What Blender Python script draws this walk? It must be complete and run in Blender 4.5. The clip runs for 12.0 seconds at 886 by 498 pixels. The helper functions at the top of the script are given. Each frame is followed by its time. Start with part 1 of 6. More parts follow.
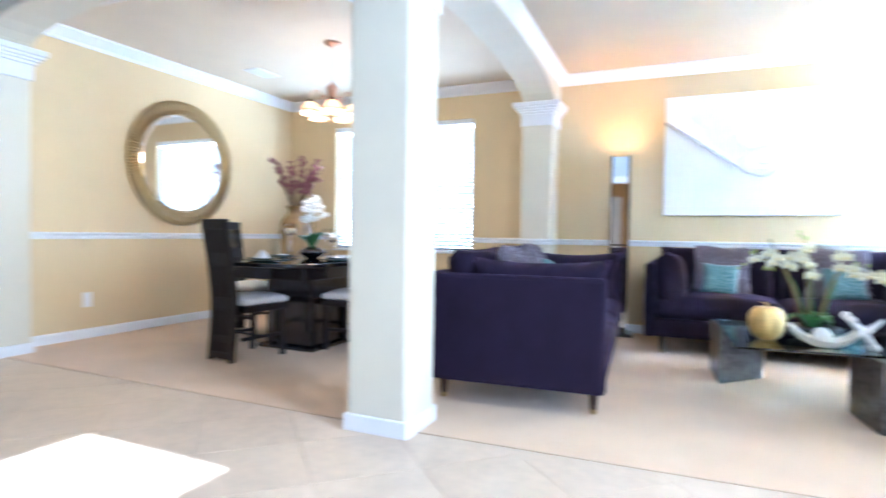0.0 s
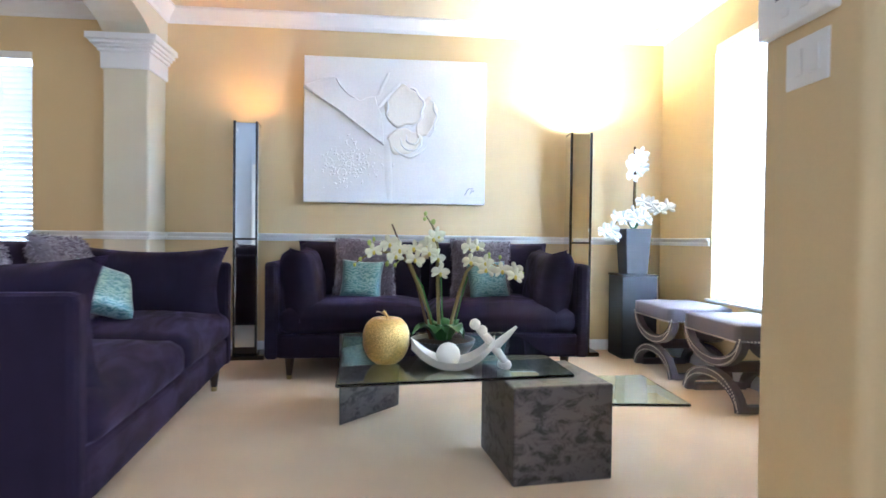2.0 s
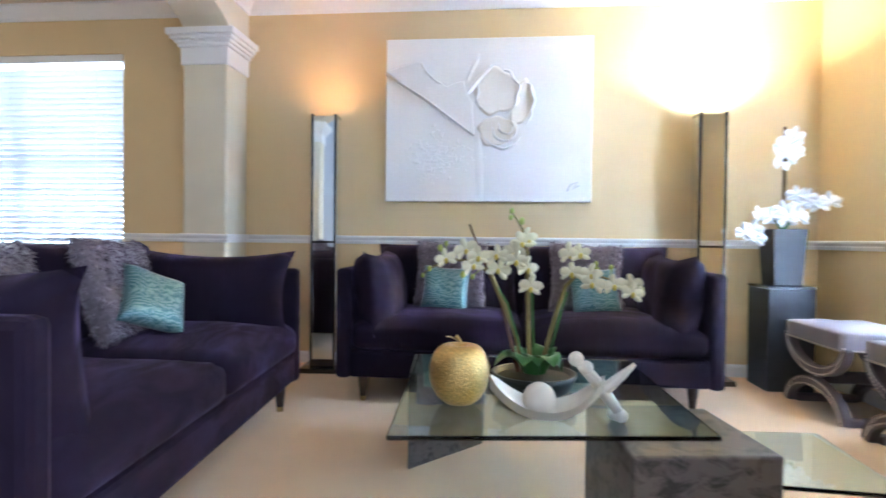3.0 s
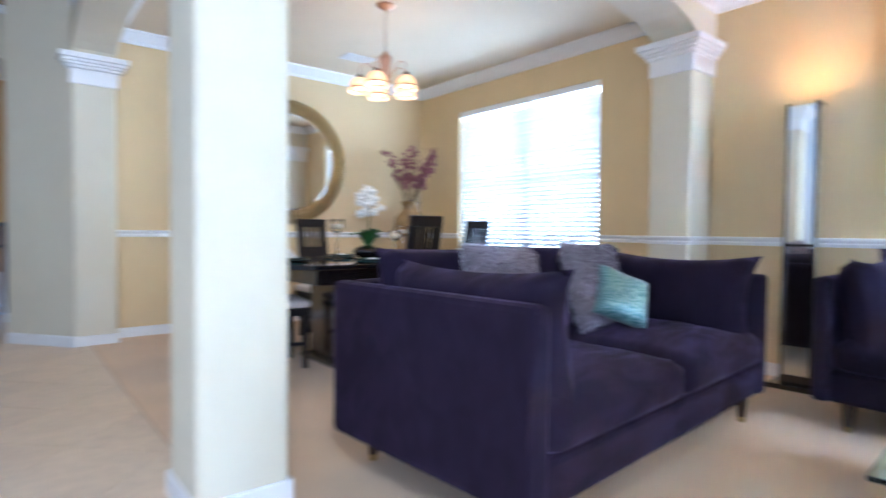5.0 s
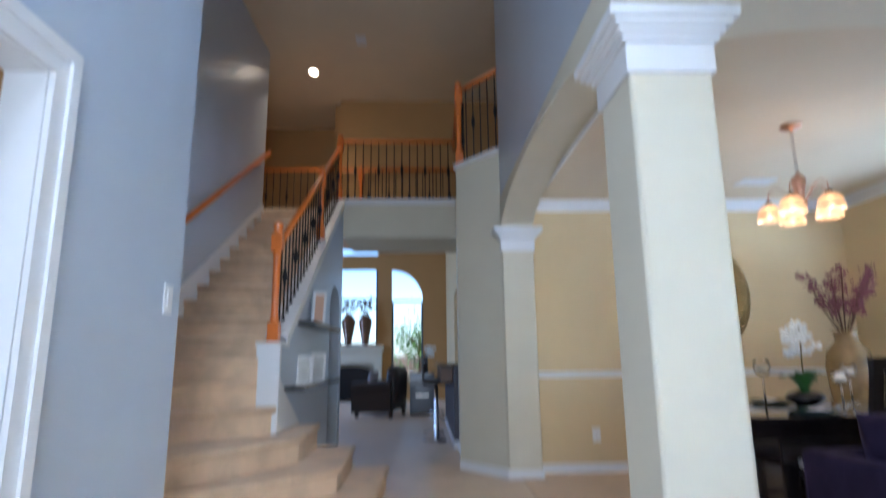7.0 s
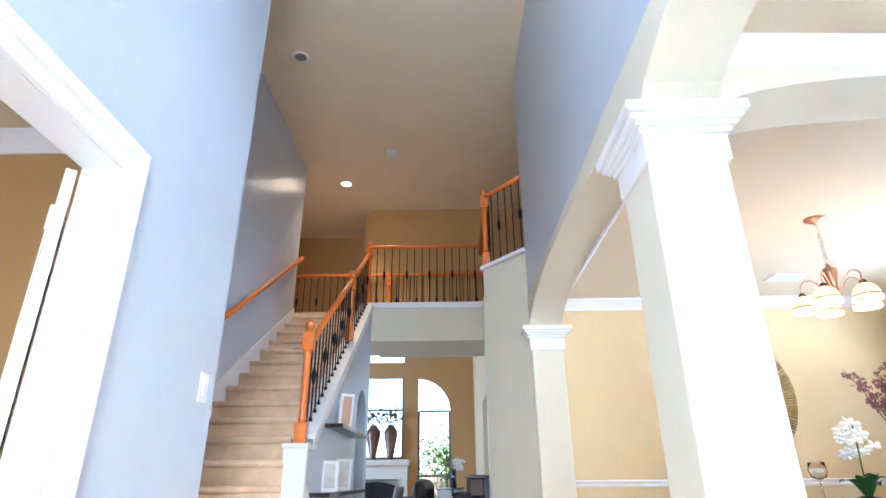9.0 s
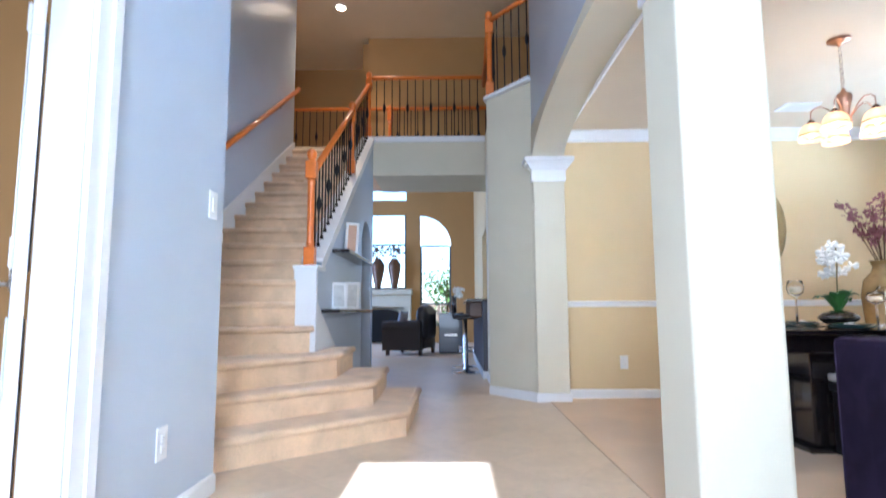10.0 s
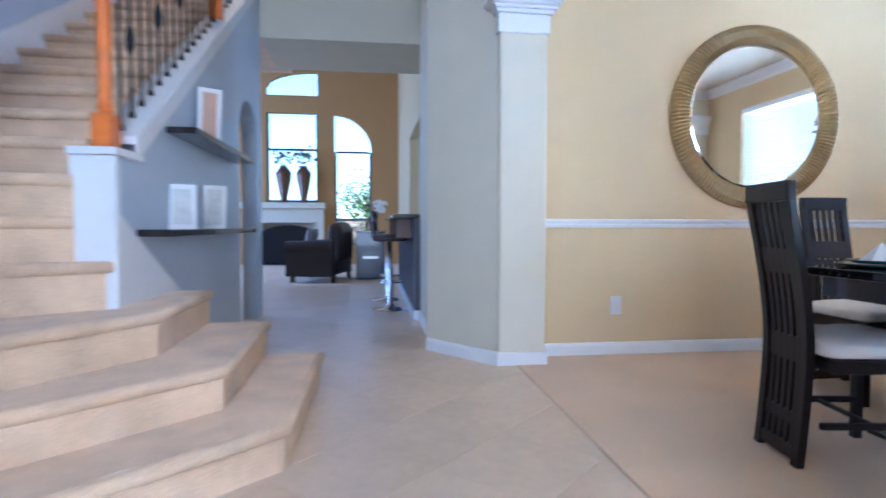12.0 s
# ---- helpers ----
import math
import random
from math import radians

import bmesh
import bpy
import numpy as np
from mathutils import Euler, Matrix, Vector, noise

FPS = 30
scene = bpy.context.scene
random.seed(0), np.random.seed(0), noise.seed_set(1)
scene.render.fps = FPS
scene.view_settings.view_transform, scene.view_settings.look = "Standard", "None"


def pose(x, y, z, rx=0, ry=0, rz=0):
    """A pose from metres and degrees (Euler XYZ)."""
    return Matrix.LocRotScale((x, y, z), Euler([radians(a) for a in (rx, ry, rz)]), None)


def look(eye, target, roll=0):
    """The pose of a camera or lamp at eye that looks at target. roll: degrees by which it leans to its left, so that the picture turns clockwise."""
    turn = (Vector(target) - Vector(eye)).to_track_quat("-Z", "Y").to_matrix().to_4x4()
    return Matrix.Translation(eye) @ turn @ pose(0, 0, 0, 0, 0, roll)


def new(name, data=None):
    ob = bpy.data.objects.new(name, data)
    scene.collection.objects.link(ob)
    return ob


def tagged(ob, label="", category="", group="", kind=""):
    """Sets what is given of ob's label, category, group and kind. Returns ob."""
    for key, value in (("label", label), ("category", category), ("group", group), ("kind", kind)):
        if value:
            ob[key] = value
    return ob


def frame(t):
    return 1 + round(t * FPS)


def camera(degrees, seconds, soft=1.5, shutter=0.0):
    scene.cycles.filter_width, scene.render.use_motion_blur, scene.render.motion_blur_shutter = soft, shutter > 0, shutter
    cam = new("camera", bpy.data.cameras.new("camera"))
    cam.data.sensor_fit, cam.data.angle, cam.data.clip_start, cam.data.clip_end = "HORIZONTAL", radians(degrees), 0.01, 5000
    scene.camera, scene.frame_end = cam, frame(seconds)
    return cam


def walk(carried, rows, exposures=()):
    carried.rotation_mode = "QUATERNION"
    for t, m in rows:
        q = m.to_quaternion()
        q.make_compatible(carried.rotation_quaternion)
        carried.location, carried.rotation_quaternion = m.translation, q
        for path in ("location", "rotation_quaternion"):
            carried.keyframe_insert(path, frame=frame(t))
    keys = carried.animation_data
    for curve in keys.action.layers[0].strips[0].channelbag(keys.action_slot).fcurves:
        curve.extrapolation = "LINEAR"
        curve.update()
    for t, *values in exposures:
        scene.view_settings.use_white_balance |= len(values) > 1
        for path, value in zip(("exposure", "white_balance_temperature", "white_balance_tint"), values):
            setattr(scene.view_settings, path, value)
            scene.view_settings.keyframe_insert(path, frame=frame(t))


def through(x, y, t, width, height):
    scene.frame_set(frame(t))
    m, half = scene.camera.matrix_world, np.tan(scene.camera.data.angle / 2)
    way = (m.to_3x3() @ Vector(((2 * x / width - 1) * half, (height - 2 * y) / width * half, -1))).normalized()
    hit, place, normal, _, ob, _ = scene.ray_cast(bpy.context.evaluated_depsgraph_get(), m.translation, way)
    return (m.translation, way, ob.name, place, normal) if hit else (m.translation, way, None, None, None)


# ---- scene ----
cam = camera(77.3, 12.0, shutter=0.5)
PATH = [
    (0, (1.123, 1.212, 0.989), (0.305, 3.036, 0.935), 0.9),
    (0.5, (1.209, 1.436, 0.95), (0.888, 3.409, 0.906), 1.0),
    (1, (1.268, 1.823, 0.916), (1.288, 3.822, 0.884), 0.8),
    (1.5, (1.39, 2.237, 0.903), (1.575, 4.228, 0.874), 0.8),
    (2, (1.565, 2.648, 0.921), (1.749, 4.639, 0.887), 0.7),
    (2.5, (1.635, 3.018, 0.933), (1.76, 5.014, 0.895), 0.7),
    (2.7, (1.664, 3.148, 0.932), (1.667, 5.148, 0.898), 0.7),
    (4.5, (1.605, 3.234, 0.943), (0.49, 4.894, 0.901), 0.6),
    (5, (1.747, 3.046, 0.969), (0.195, 4.305, 0.907), 0.6),
    (5.2, (1.769, 2.955, 0.989), (0.078, 4.021, 0.919), 0.5),
    (5.5, (1.777, 2.841, 0.984), (-0.068, 3.61, 0.925), 0.5),
    (6, (1.783, 2.77, 0.976), (-0.182, 3.136, 0.924), 0.2),
    (6.5, (1.763, 2.759, 1.049), (-0.232, 2.896, 1.037), 0.2),
    (7, (1.764, 2.776, 1.1), (-0.197, 2.842, 1.486), -0.7),
    (7.2, (1.771, 2.77, 1.128), (-0.14, 2.823, 1.716), -0.6),
    (9, (1.795, 2.746, 0.977), (-0.052, 2.724, 1.744), -0.5),
    (9.5, (1.81, 2.745, 0.927), (-0.129, 2.716, 1.415), -0.3),
    (10, (1.781, 2.735, 0.867), (-0.206, 2.704, 1.088), -0.3),
    (10.5, (1.469, 2.706, 0.858), (-0.531, 2.68, 0.867), 0.0),
    (11, (0.937, 2.643, 0.875), (-1.061, 2.624, 0.807), -0.0),
    (11.5, (0.372, 2.631, 0.876), (-1.626, 2.642, 0.802), -0.0),
    (12, (-0.12, 2.733, 0.903), (-2.102, 2.987, 0.821), 0.1),
]
EXPOSURES = [(0.0, 2.25, 4600, 9), (1.0, 1.87, 4850, 10), (1.5, 1.8, 4850, 10), (2.0, 1.5, 5000, 10), (2.5, 1.33, 5050, 11), (4.5, 1.97, 4950, 11), (5.2, 1.55, 4650, 11), (6.0, 1.47, 4600, 10), (6.5, 1.42, 4700, 10), (7.0, 1.12, 4850, 10), (7.4, 1.12, 4850, 10), (9.0, 2.3, 5100, 11), (10.0, 2.0, 4850, 11), (10.5, 1.82, 4800, 12), (11.0, 1.9, 4800, 13), (11.5, 1.93, 4500, 13), (12.0, 1.85, 4350, 13)]
walk(cam, [(t, look(eye, target, roll)) for t, eye, target, roll in PATH], EXPOSURES)

# ---- world, sun and daylight ----
SUN_ELEV = 43.5
world = bpy.data.worlds.new("sky")
scene.world = world
world.use_nodes = True
wn = world.node_tree.nodes
sky = wn.new("ShaderNodeTexSky")
sky.sky_type = "NISHITA"
sky.sun_disc = False
sky.sun_elevation, sky.sun_rotation = radians(SUN_ELEV), radians(90)
wn["Background"].inputs["Strength"].default_value = 0.13
world.node_tree.links.new(sky.outputs["Color"], wn["Background"].inputs["Color"])

sun_data = bpy.data.lights.new("sun", "SUN")
sun_data.energy, sun_data.angle, sun_data.color = 5.0, radians(0.5), (1.0, 0.95, 0.86)
sun = new("sun", sun_data)
sun.matrix_world = look((12, 2.5, 12 * math.tan(radians(SUN_ELEV))), (0, 2.5, 0))


def window_light(name, at, target, w, h, watts, color):
    d = bpy.data.lights.new(name, "AREA")
    d.shape, d.size, d.size_y, d.energy, d.color = "RECTANGLE", w, h, watts, color
    ob = new(name, d)
    ob.matrix_world = look(at, target)
    return ob


DAY = (0.86, 0.93, 1.0)
window_light("window_light_dining", (-2.13, 7.36, 1.56), (-2.13, 0, 1.56), 1.9, 1.55, 38, DAY)
window_light("window_light_living", (4.01, 5.92, 1.43), (0, 5.92, 1.43), 1.05, 1.8, 190, DAY)
window_light("window_light_entry", (2.99, 2.45, 1.15), (0, 2.45, 1.15), 1.1, 2.0, 16, (0.97, 0.98, 1.0))
window_light("window_light_foyer", (3.0, 2.45, 4.0), (0, 2.45, 2.2), 1.3, 1.4, 33, (1.0, 0.98, 0.94))
# fill lamp for the study; its window is unseen and made up
window_light("study_fill_light", (2.3, -2.05, 1.6), (1.2, 1.5, 1.4), 1.2, 1.4, 10, DAY)
# bluish fill lamp added in an unseen gap of the south wall
window_light("great_room_fill_light", (-10.2, -3.3, 2.4), (-10.2, 4, 1.0), 2.0, 2.4, 70, (0.50, 0.68, 1.0))
# added fill lamp before the solid kitchen wall, lights the hall floor
window_light("kitchen_fill_light", (-6.9, 6.4, 1.7), (-6.9, 3, 1.2), 1.4, 1.2, 14, (0.70, 0.82, 1.0))


# ---- materials ----
def mat(name, color, rough=0.6, metal=0.0, grain=40.0, amount=0.06, bump=0.15, spec=0.5, blotch=2.5, blotch_amount=0.05, sheen=0.0, coat=0.0):
    m = bpy.data.materials.new(name)
    m.use_nodes = True
    n, l = m.node_tree.nodes, m.node_tree.links
    b = n["Principled BSDF"]
    co = n.new("ShaderNodeTexCoord")
    fine = n.new("ShaderNodeTexNoise")
    fine.inputs["Scale"].default_value, fine.inputs["Detail"].default_value = grain, 4
    big = n.new("ShaderNodeTexNoise")
    big.inputs["Scale"].default_value, big.inputs["Detail"].default_value = blotch, 2
    l.new(co.outputs["Object"], fine.inputs["Vector"])
    l.new(co.outputs["Object"], big.inputs["Vector"])
    total = n.new("ShaderNodeMath")
    total.operation = "MULTIPLY_ADD"
    l.new(fine.outputs["Fac"], total.inputs[0])
    total.inputs[1].default_value = amount * 2
    shift = n.new("ShaderNodeMath")
    shift.operation = "MULTIPLY_ADD"
    l.new(big.outputs["Fac"], shift.inputs[0])
    shift.inputs[1].default_value, shift.inputs[2].default_value = blotch_amount * 2, 1 - amount - blotch_amount
    l.new(shift.outputs[0], total.inputs[2])
    hsv = n.new("ShaderNodeHueSaturation")
    hsv.inputs["Color"].default_value = (*color, 1)
    l.new(total.outputs[0], hsv.inputs["Value"])
    l.new(hsv.outputs["Color"], b.inputs["Base Color"])
    b.inputs["Roughness"].default_value, b.inputs["Metallic"].default_value = rough, metal
    b.inputs["Specular IOR Level"].default_value = spec
    b.inputs["Sheen Weight"].default_value = sheen
    b.inputs["Coat Weight"].default_value = coat
    if bump:
        bp = n.new("ShaderNodeBump")
        bp.inputs["Strength"].default_value, bp.inputs["Distance"].default_value = bump, 0.004
        l.new(fine.outputs["Fac"], bp.inputs["Height"])
        l.new(bp.outputs["Normal"], b.inputs["Normal"])
    return m


def glow(name, color, strength):
    m = bpy.data.materials.new(name)
    m.use_nodes = True
    b = m.node_tree.nodes["Principled BSDF"]
    b.inputs["Base Color"].default_value = (*color, 1)
    b.inputs["Emission Color"].default_value = (*color, 1)
    b.inputs["Emission Strength"].default_value = strength
    return m


def glass_mat(name, color=(1, 1, 1), rough=0.0):
    m = bpy.data.materials.new(name)
    m.use_nodes = True
    b = m.node_tree.nodes["Principled BSDF"]
    b.inputs["Base Color"].default_value = (*color, 1)
    b.inputs["Transmission Weight"].default_value = 1
    b.inputs["Roughness"].default_value, b.inputs["IOR"].default_value = rough, 1.47
    return m


TAN = mat("tan_wall_paint", (0.70, 0.55, 0.31), 0.75, grain=120, amount=0.03, bump=0.12, spec=0.3)
CREAM = mat("cream_wall_paint", (0.70, 0.65, 0.51), 0.75, grain=120, amount=0.03, bump=0.12, spec=0.3)
GREY = mat("blue_grey_wall_paint", (0.53, 0.59, 0.68), 0.32, grain=120, amount=0.03, bump=0.12, spec=0.45)
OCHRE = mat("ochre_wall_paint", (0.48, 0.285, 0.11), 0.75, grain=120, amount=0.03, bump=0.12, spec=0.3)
CEIL = mat("ceiling_paint", (0.70, 0.60, 0.44), 0.85, grain=90, amount=0.04, bump=0.25, spec=0.2)
TAN_CEIL = mat("tan_ceiling_paint", (0.78, 0.67, 0.49), 0.85, grain=90, amount=0.04, bump=0.25, spec=0.2)
WHITE = mat("white_trim_paint", (0.82, 0.82, 0.82), 0.35, grain=30, amount=0.02, bump=0.03, blotch_amount=0.02)
CARPET = mat("beige_carpet", (0.72, 0.515, 0.31), 0.95, grain=260, amount=0.5, bump=0.9, spec=0.1, blotch=2.2, blotch_amount=0.15, sheen=0.3)
STAIR_CARPET = mat("stair_carpet", (0.78, 0.565, 0.355), 0.95, grain=220, amount=0.5, bump=0.9, spec=0.1, blotch=5, blotch_amount=0.3, sheen=0.3)
TILE = mat("travertine_tile", (0.70, 0.555, 0.40), 0.4, grain=18, amount=0.12, bump=0.05, blotch=2.5, blotch_amount=0.14)
def vary(m):
    """Shifts a material's pattern from object to object."""
    n, l = m.node_tree.nodes, m.node_tree.links
    info, add, co = n.new("ShaderNodeObjectInfo"), n.new("ShaderNodeVectorMath"), n["Texture Coordinate"]
    add.operation = "MULTIPLY_ADD"
    l.new(info.outputs["Random"], add.inputs[0])
    add.inputs[1].default_value = (37, 23, 11)
    l.new(co.outputs["Object"], add.inputs[2])
    for t in [x for x in n if x.type == "TEX_NOISE"]:
        l.new(add.outputs[0], t.inputs["Vector"])
    return m


vary(TILE)
GROUT = mat("tile_grout", (0.60, 0.475, 0.34), 0.9, grain=80)
OAK = mat("orange_stained_oak", (0.70, 0.185, 0.02), 0.3, grain=22, amount=0.22, bump=0.05, coat=0.3)
IRON = mat("black_iron", (0.02, 0.02, 0.022), 0.45, 0.6, grain=60, bump=0.05)


# ---- mesh helpers ----
def box(bm, x0, y0, z0, x1, y1, z1):
    r = bmesh.ops.create_cube(bm, size=1, matrix=Matrix.Translation(((x0 + x1) / 2, (y0 + y1) / 2, (z0 + z1) / 2)) @ Matrix.Diagonal((abs(x1 - x0), abs(y1 - y0), abs(z1 - z0), 1)))
    return r["verts"]


def bevel(bm, w, seg=2, verts=None):
    edges = list(bm.edges) if verts is None else list({e for v in verts for e in v.link_edges})
    bmesh.ops.bevel(bm, geom=edges, offset=w, segments=seg, profile=0.5, affect="EDGES")


def prism(bm, pts, z0, z1):
    """A polygon (counter-clockwise seen from above) drawn up from z0 to z1."""
    lo = [bm.verts.new((x, y, z0)) for x, y in pts]
    hi = [bm.verts.new((x, y, z1)) for x, y in pts]
    n = len(pts)
    bm.faces.new(lo[::-1]), bm.faces.new(hi)
    for i in range(n):
        bm.faces.new((lo[i], lo[(i + 1) % n], hi[(i + 1) % n], hi[i]))
    bmesh.ops.recalc_face_normals(bm, faces=bm.faces)
    return lo + hi


def slab(bm, pts, axis, a0, a1):
    """A polygon in the plane across an axis ('x': pts are (y, z); 'y': pts are (x, z)), drawn from a0 to a1."""
    at = (lambda p, a: (a, p[0], p[1])) if axis == "x" else (lambda p, a: (p[0], a, p[1]))
    lo = [bm.verts.new(at(p, a0)) for p in pts]
    hi = [bm.verts.new(at(p, a1)) for p in pts]
    n = len(pts)
    bm.faces.new(lo), bm.faces.new(hi[::-1])
    for i in range(n):
        bm.faces.new((lo[(i + 1) % n], lo[i], hi[i], hi[(i + 1) % n]))
    bmesh.ops.recalc_face_normals(bm, faces=bm.faces)
    return lo + hi


def lathe(bm, profile, seg=32, centre=(0, 0, 0), m=None):
    """Turns a profile of (radius, z) round the z axis."""
    rings = []
    for r, z in profile:
        if r < 1e-5:
            rings.append([bm.verts.new((centre[0], centre[1], centre[2] + z))])
        else:
            rings.append([bm.verts.new((centre[0] + r * math.cos(2 * math.pi * i / seg), centre[1] + r * math.sin(2 * math.pi * i / seg), centre[2] + z)) for i in range(seg)])
    for a, b in zip(rings, rings[1:]):
        for i in range(seg):
            j = (i + 1) % seg
            if len(a) == 1 and len(b) == 1:
                continue
            if len(a) == 1:
                bm.faces.new((a[0], b[j], b[i]))
            elif len(b) == 1:
                bm.faces.new((a[i], a[j], b[0]))
            else:
                bm.faces.new((a[i], a[j], b[j], b[i]))
    made = [v for r in rings for v in r]
    if m is not None:
        bmesh.ops.transform(bm, matrix=m, verts=made)
    bmesh.ops.recalc_face_normals(bm, faces=bm.faces)
    return made


def tube(bm, pts, radii, seg=8, flat=1.0):
    """A round bar along points; radii is one number or one for each point."""
    pts = [Vector(p) for p in pts]
    if not hasattr(radii, "__len__"):
        radii = [radii] * len(pts)
    rings = []
    side = None
    for i, p in enumerate(pts):
        d = (pts[min(i + 1, len(pts) - 1)] - pts[max(i - 1, 0)]).normalized()
        if side is None:
            side = d.cross(Vector((0, 0, 1)))
            if side.length < 0.1:
                side = d.cross(Vector((1, 0, 0)))
        side = (side - d * side.dot(d)).normalized()
        up = side.cross(d)
        rings.append([bm.verts.new(p + radii[i] * (side * math.cos(2 * math.pi * k / seg) + up * flat * math.sin(2 * math.pi * k / seg))) for k in range(seg)])
    for a, b in zip(rings, rings[1:]):
        for k in range(seg):
            bm.faces.new((a[k], a[(k + 1) % seg], b[(k + 1) % seg], b[k]))
    bm.faces.new(rings[0][::-1]), bm.faces.new(rings[-1])
    bmesh.ops.recalc_face_normals(bm, faces=bm.faces)
    return [v for r in rings for v in r]


def part(name, bm, material, parent=None, label="", smooth=False):
    """Links a bmesh as one mesh object, under a thing or a part where one is given."""
    me = bpy.data.meshes.new(name)
    bm.to_mesh(me)
    bm.free()
    me.materials.append(material)
    if smooth:
        for p in me.polygons:
            p.use_smooth = True
    ob = new(name, me)
    if parent is not None:
        ob.parent = parent
    return tagged(ob, label)


def thing(name, at=(0, 0, 0), label="", category="", group="", turn=0):
    ob = new(name)
    ob.empty_display_size = 0.1
    ob.matrix_basis = pose(*at, 0, 0, turn)
    return tagged(ob, label, category, group)


def setting(name, bm, material, label="", category="wall"):
    return tagged(part(name, bm, material), label, category, kind="structure")


def boxes(*rows):
    bm = bmesh.new()
    for r in rows:
        box(bm, *r)
    return bm


def mesh_box(w=0.004, *rows):
    bm = boxes(*rows)
    bevel(bm, w, 2)
    return bm


def arch_pts(x0, x1, spring, rise, n=18):
    """Points along a flat arch from x0 to x1."""
    c, h = (x0 + x1) / 2, (x1 - x0) / 2
    return [(c - h * math.cos(math.pi * i / n), spring + rise * math.sin(math.pi * i / n)) for i in range(n + 1)]


# ---- plan ----
NORTH, WEST, EAST = 7.20, -3.82, 3.85       # inner faces round dining and living room
CEILING, HIGH = 2.70, 5.40
A0, A1 = 3.54, 3.855                        # faces of the arcade wall
C0, C1 = -0.44, -0.105                      # the free column
FOYER_S, STAIR_S, KNEE0, KNEE1 = 1.567, 0.58, 1.485, 1.63
HALL_N, BEAM = 3.19, -5.89
UPPER = 3.25
RAIL = 0.955

# floors
ground = setting("ground", boxes((-400, -400, -0.30, 400, 400, -0.25)), mat("dry_lawn", (0.16, 0.17, 0.07), 0.95, grain=3, amount=0.2), "dry lawn round the house", "ground")
setting("floor_base", boxes((-13.7, -3.6, -0.24, 4.1, 7.4, -0.012)), GROUT, "concrete slab under the floors", "floor")
SEAM = [(WEST + 0.01, 3.668), (-2.0, 3.646), (-0.27, 3.646), (1.18, 3.70), (2.66, 3.775)]


def carpet_sheet():
    bm = bmesh.new()
    prism(bm, SEAM + [(EAST, 3.775), (EAST, NORTH), (WEST - 0.05, NORTH), (WEST - 0.05, 3.668)], -0.010, 0.004)
    return bm


setting("floor_carpet", carpet_sheet(), CARPET, "beige cut pile carpet in dining and living room", "floor")
setting("floor_great_room", boxes((-13.5, -3.4, -0.010, -8.6, 3.9, 0.0)), CARPET, "beige carpet in the great room", "floor")
setting("floor_study", boxes((-0.8, -2.2, -0.010, 2.95, 1.44, 0.0)), CARPET, "beige carpet in the study", "floor")

bm = bmesh.new()
tube(bm, [(x, y, 0.0025) for x, y in SEAM], 0.0034, 8)
setting("carpet_edge", bm, mat("brown_carpet_binding", (0.50, 0.36, 0.24), 0.9, grain=200, amount=0.3), "narrow brown binding where carpet meets tile", "trim")

# walls round dining and living room
W0, W1, WZ0, WZ1 = -3.10, -1.20, 0.78, 2.33    # dining window
setting("wall_north", boxes((WEST - 0.2, NORTH, 0, W0, NORTH + 0.2, CEILING), (W1, NORTH, 0, EAST + 0.2, NORTH + 0.2, CEILING), (W0, NORTH, 0, W1, NORTH + 0.2, WZ0), (W0, NORTH, WZ1, W1, NORTH + 0.2, CEILING)), TAN, "tan painted wall with a white chair rail")
E0, E1, EZ0, EZ1 = 5.40, 6.43, 0.52, 2.33      # living room window
setting("wall_east", boxes((EAST, 3.6, 0, EAST + 0.2, E0, CEILING), (EAST, E1, 0, EAST + 0.2, NORTH, CEILING), (EAST, E0, 0, EAST + 0.2, E1, EZ0), (EAST, E0, EZ1, EAST + 0.2, E1, CEILING)), TAN, "tan painted wall with a tall window")
setting("wall_west", boxes((WEST - 0.2, 3.70, 0, WEST, NORTH, CEILING)), TAN, "tan painted dining room wall")
setting("ceiling_low", boxes((WEST - 0.2, A0 + 0.02, CEILING, EAST + 0.2, NORTH + 0.2, CEILING + 0.15)), CEIL, "cream ceiling over dining and living room", "ceiling")

# the arcade: two arches along the foyer, one between dining and living room
STUB = 2.62
bm = bmesh.new()
for x0, x1 in ((-3.60, C0), (C1, STUB)):
    pts = arch_pts(x0, x1, 2.36, 0.26)
    slab(bm, pts + [(x1, CEILING - 0.01), (x0, CEILING - 0.01)], "y", A0, A1)
box(bm, -3.82, A0, 2.36, -3.60, A1, CEILING - 0.01)
box(bm, C0, A0, 2.36, C1, A1, CEILING - 0.01)
box(bm, STUB, A0, 2.36, 2.95, A1, CEILING - 0.01)
setting("wall_arcade", bm, CREAM, "cream wall with flat arches between foyer and rooms")
setting("wall_arcade_upper", boxes((-3.60, A0, CEILING - 0.01, 2.95, A1, HIGH)), GREY, "pale blue grey upper foyer wall")
bm = bmesh.new()
pts = arch_pts(A1, 6.88, 2.36, 0.22)
slab(bm, pts + [(6.88, CEILING), (A1, CEILING)], "x", C0 + 0.002, C1 - 0.002)
box(bm, C0 + 0.002, 6.88, 2.36, C1 - 0.002, NORTH, CEILING)
for v in bm.verts:
    v.co.x -= 0.095 * (v.co.y - A1) / (NORTH - A1)
setting("wall_arch_dining", bm, CREAM, "cream arch between dining and living room")
bm = bmesh.new()
prism(bm, [(STUB + 0.035 - 0.035 * math.cos(radians(k)), 3.825 - 0.035 * math.sin(radians(k))) for k in range(0, 91, 15)] + [(2.95, 3.79), (2.95, 4.14), (STUB, 4.14)], 0, CEILING)
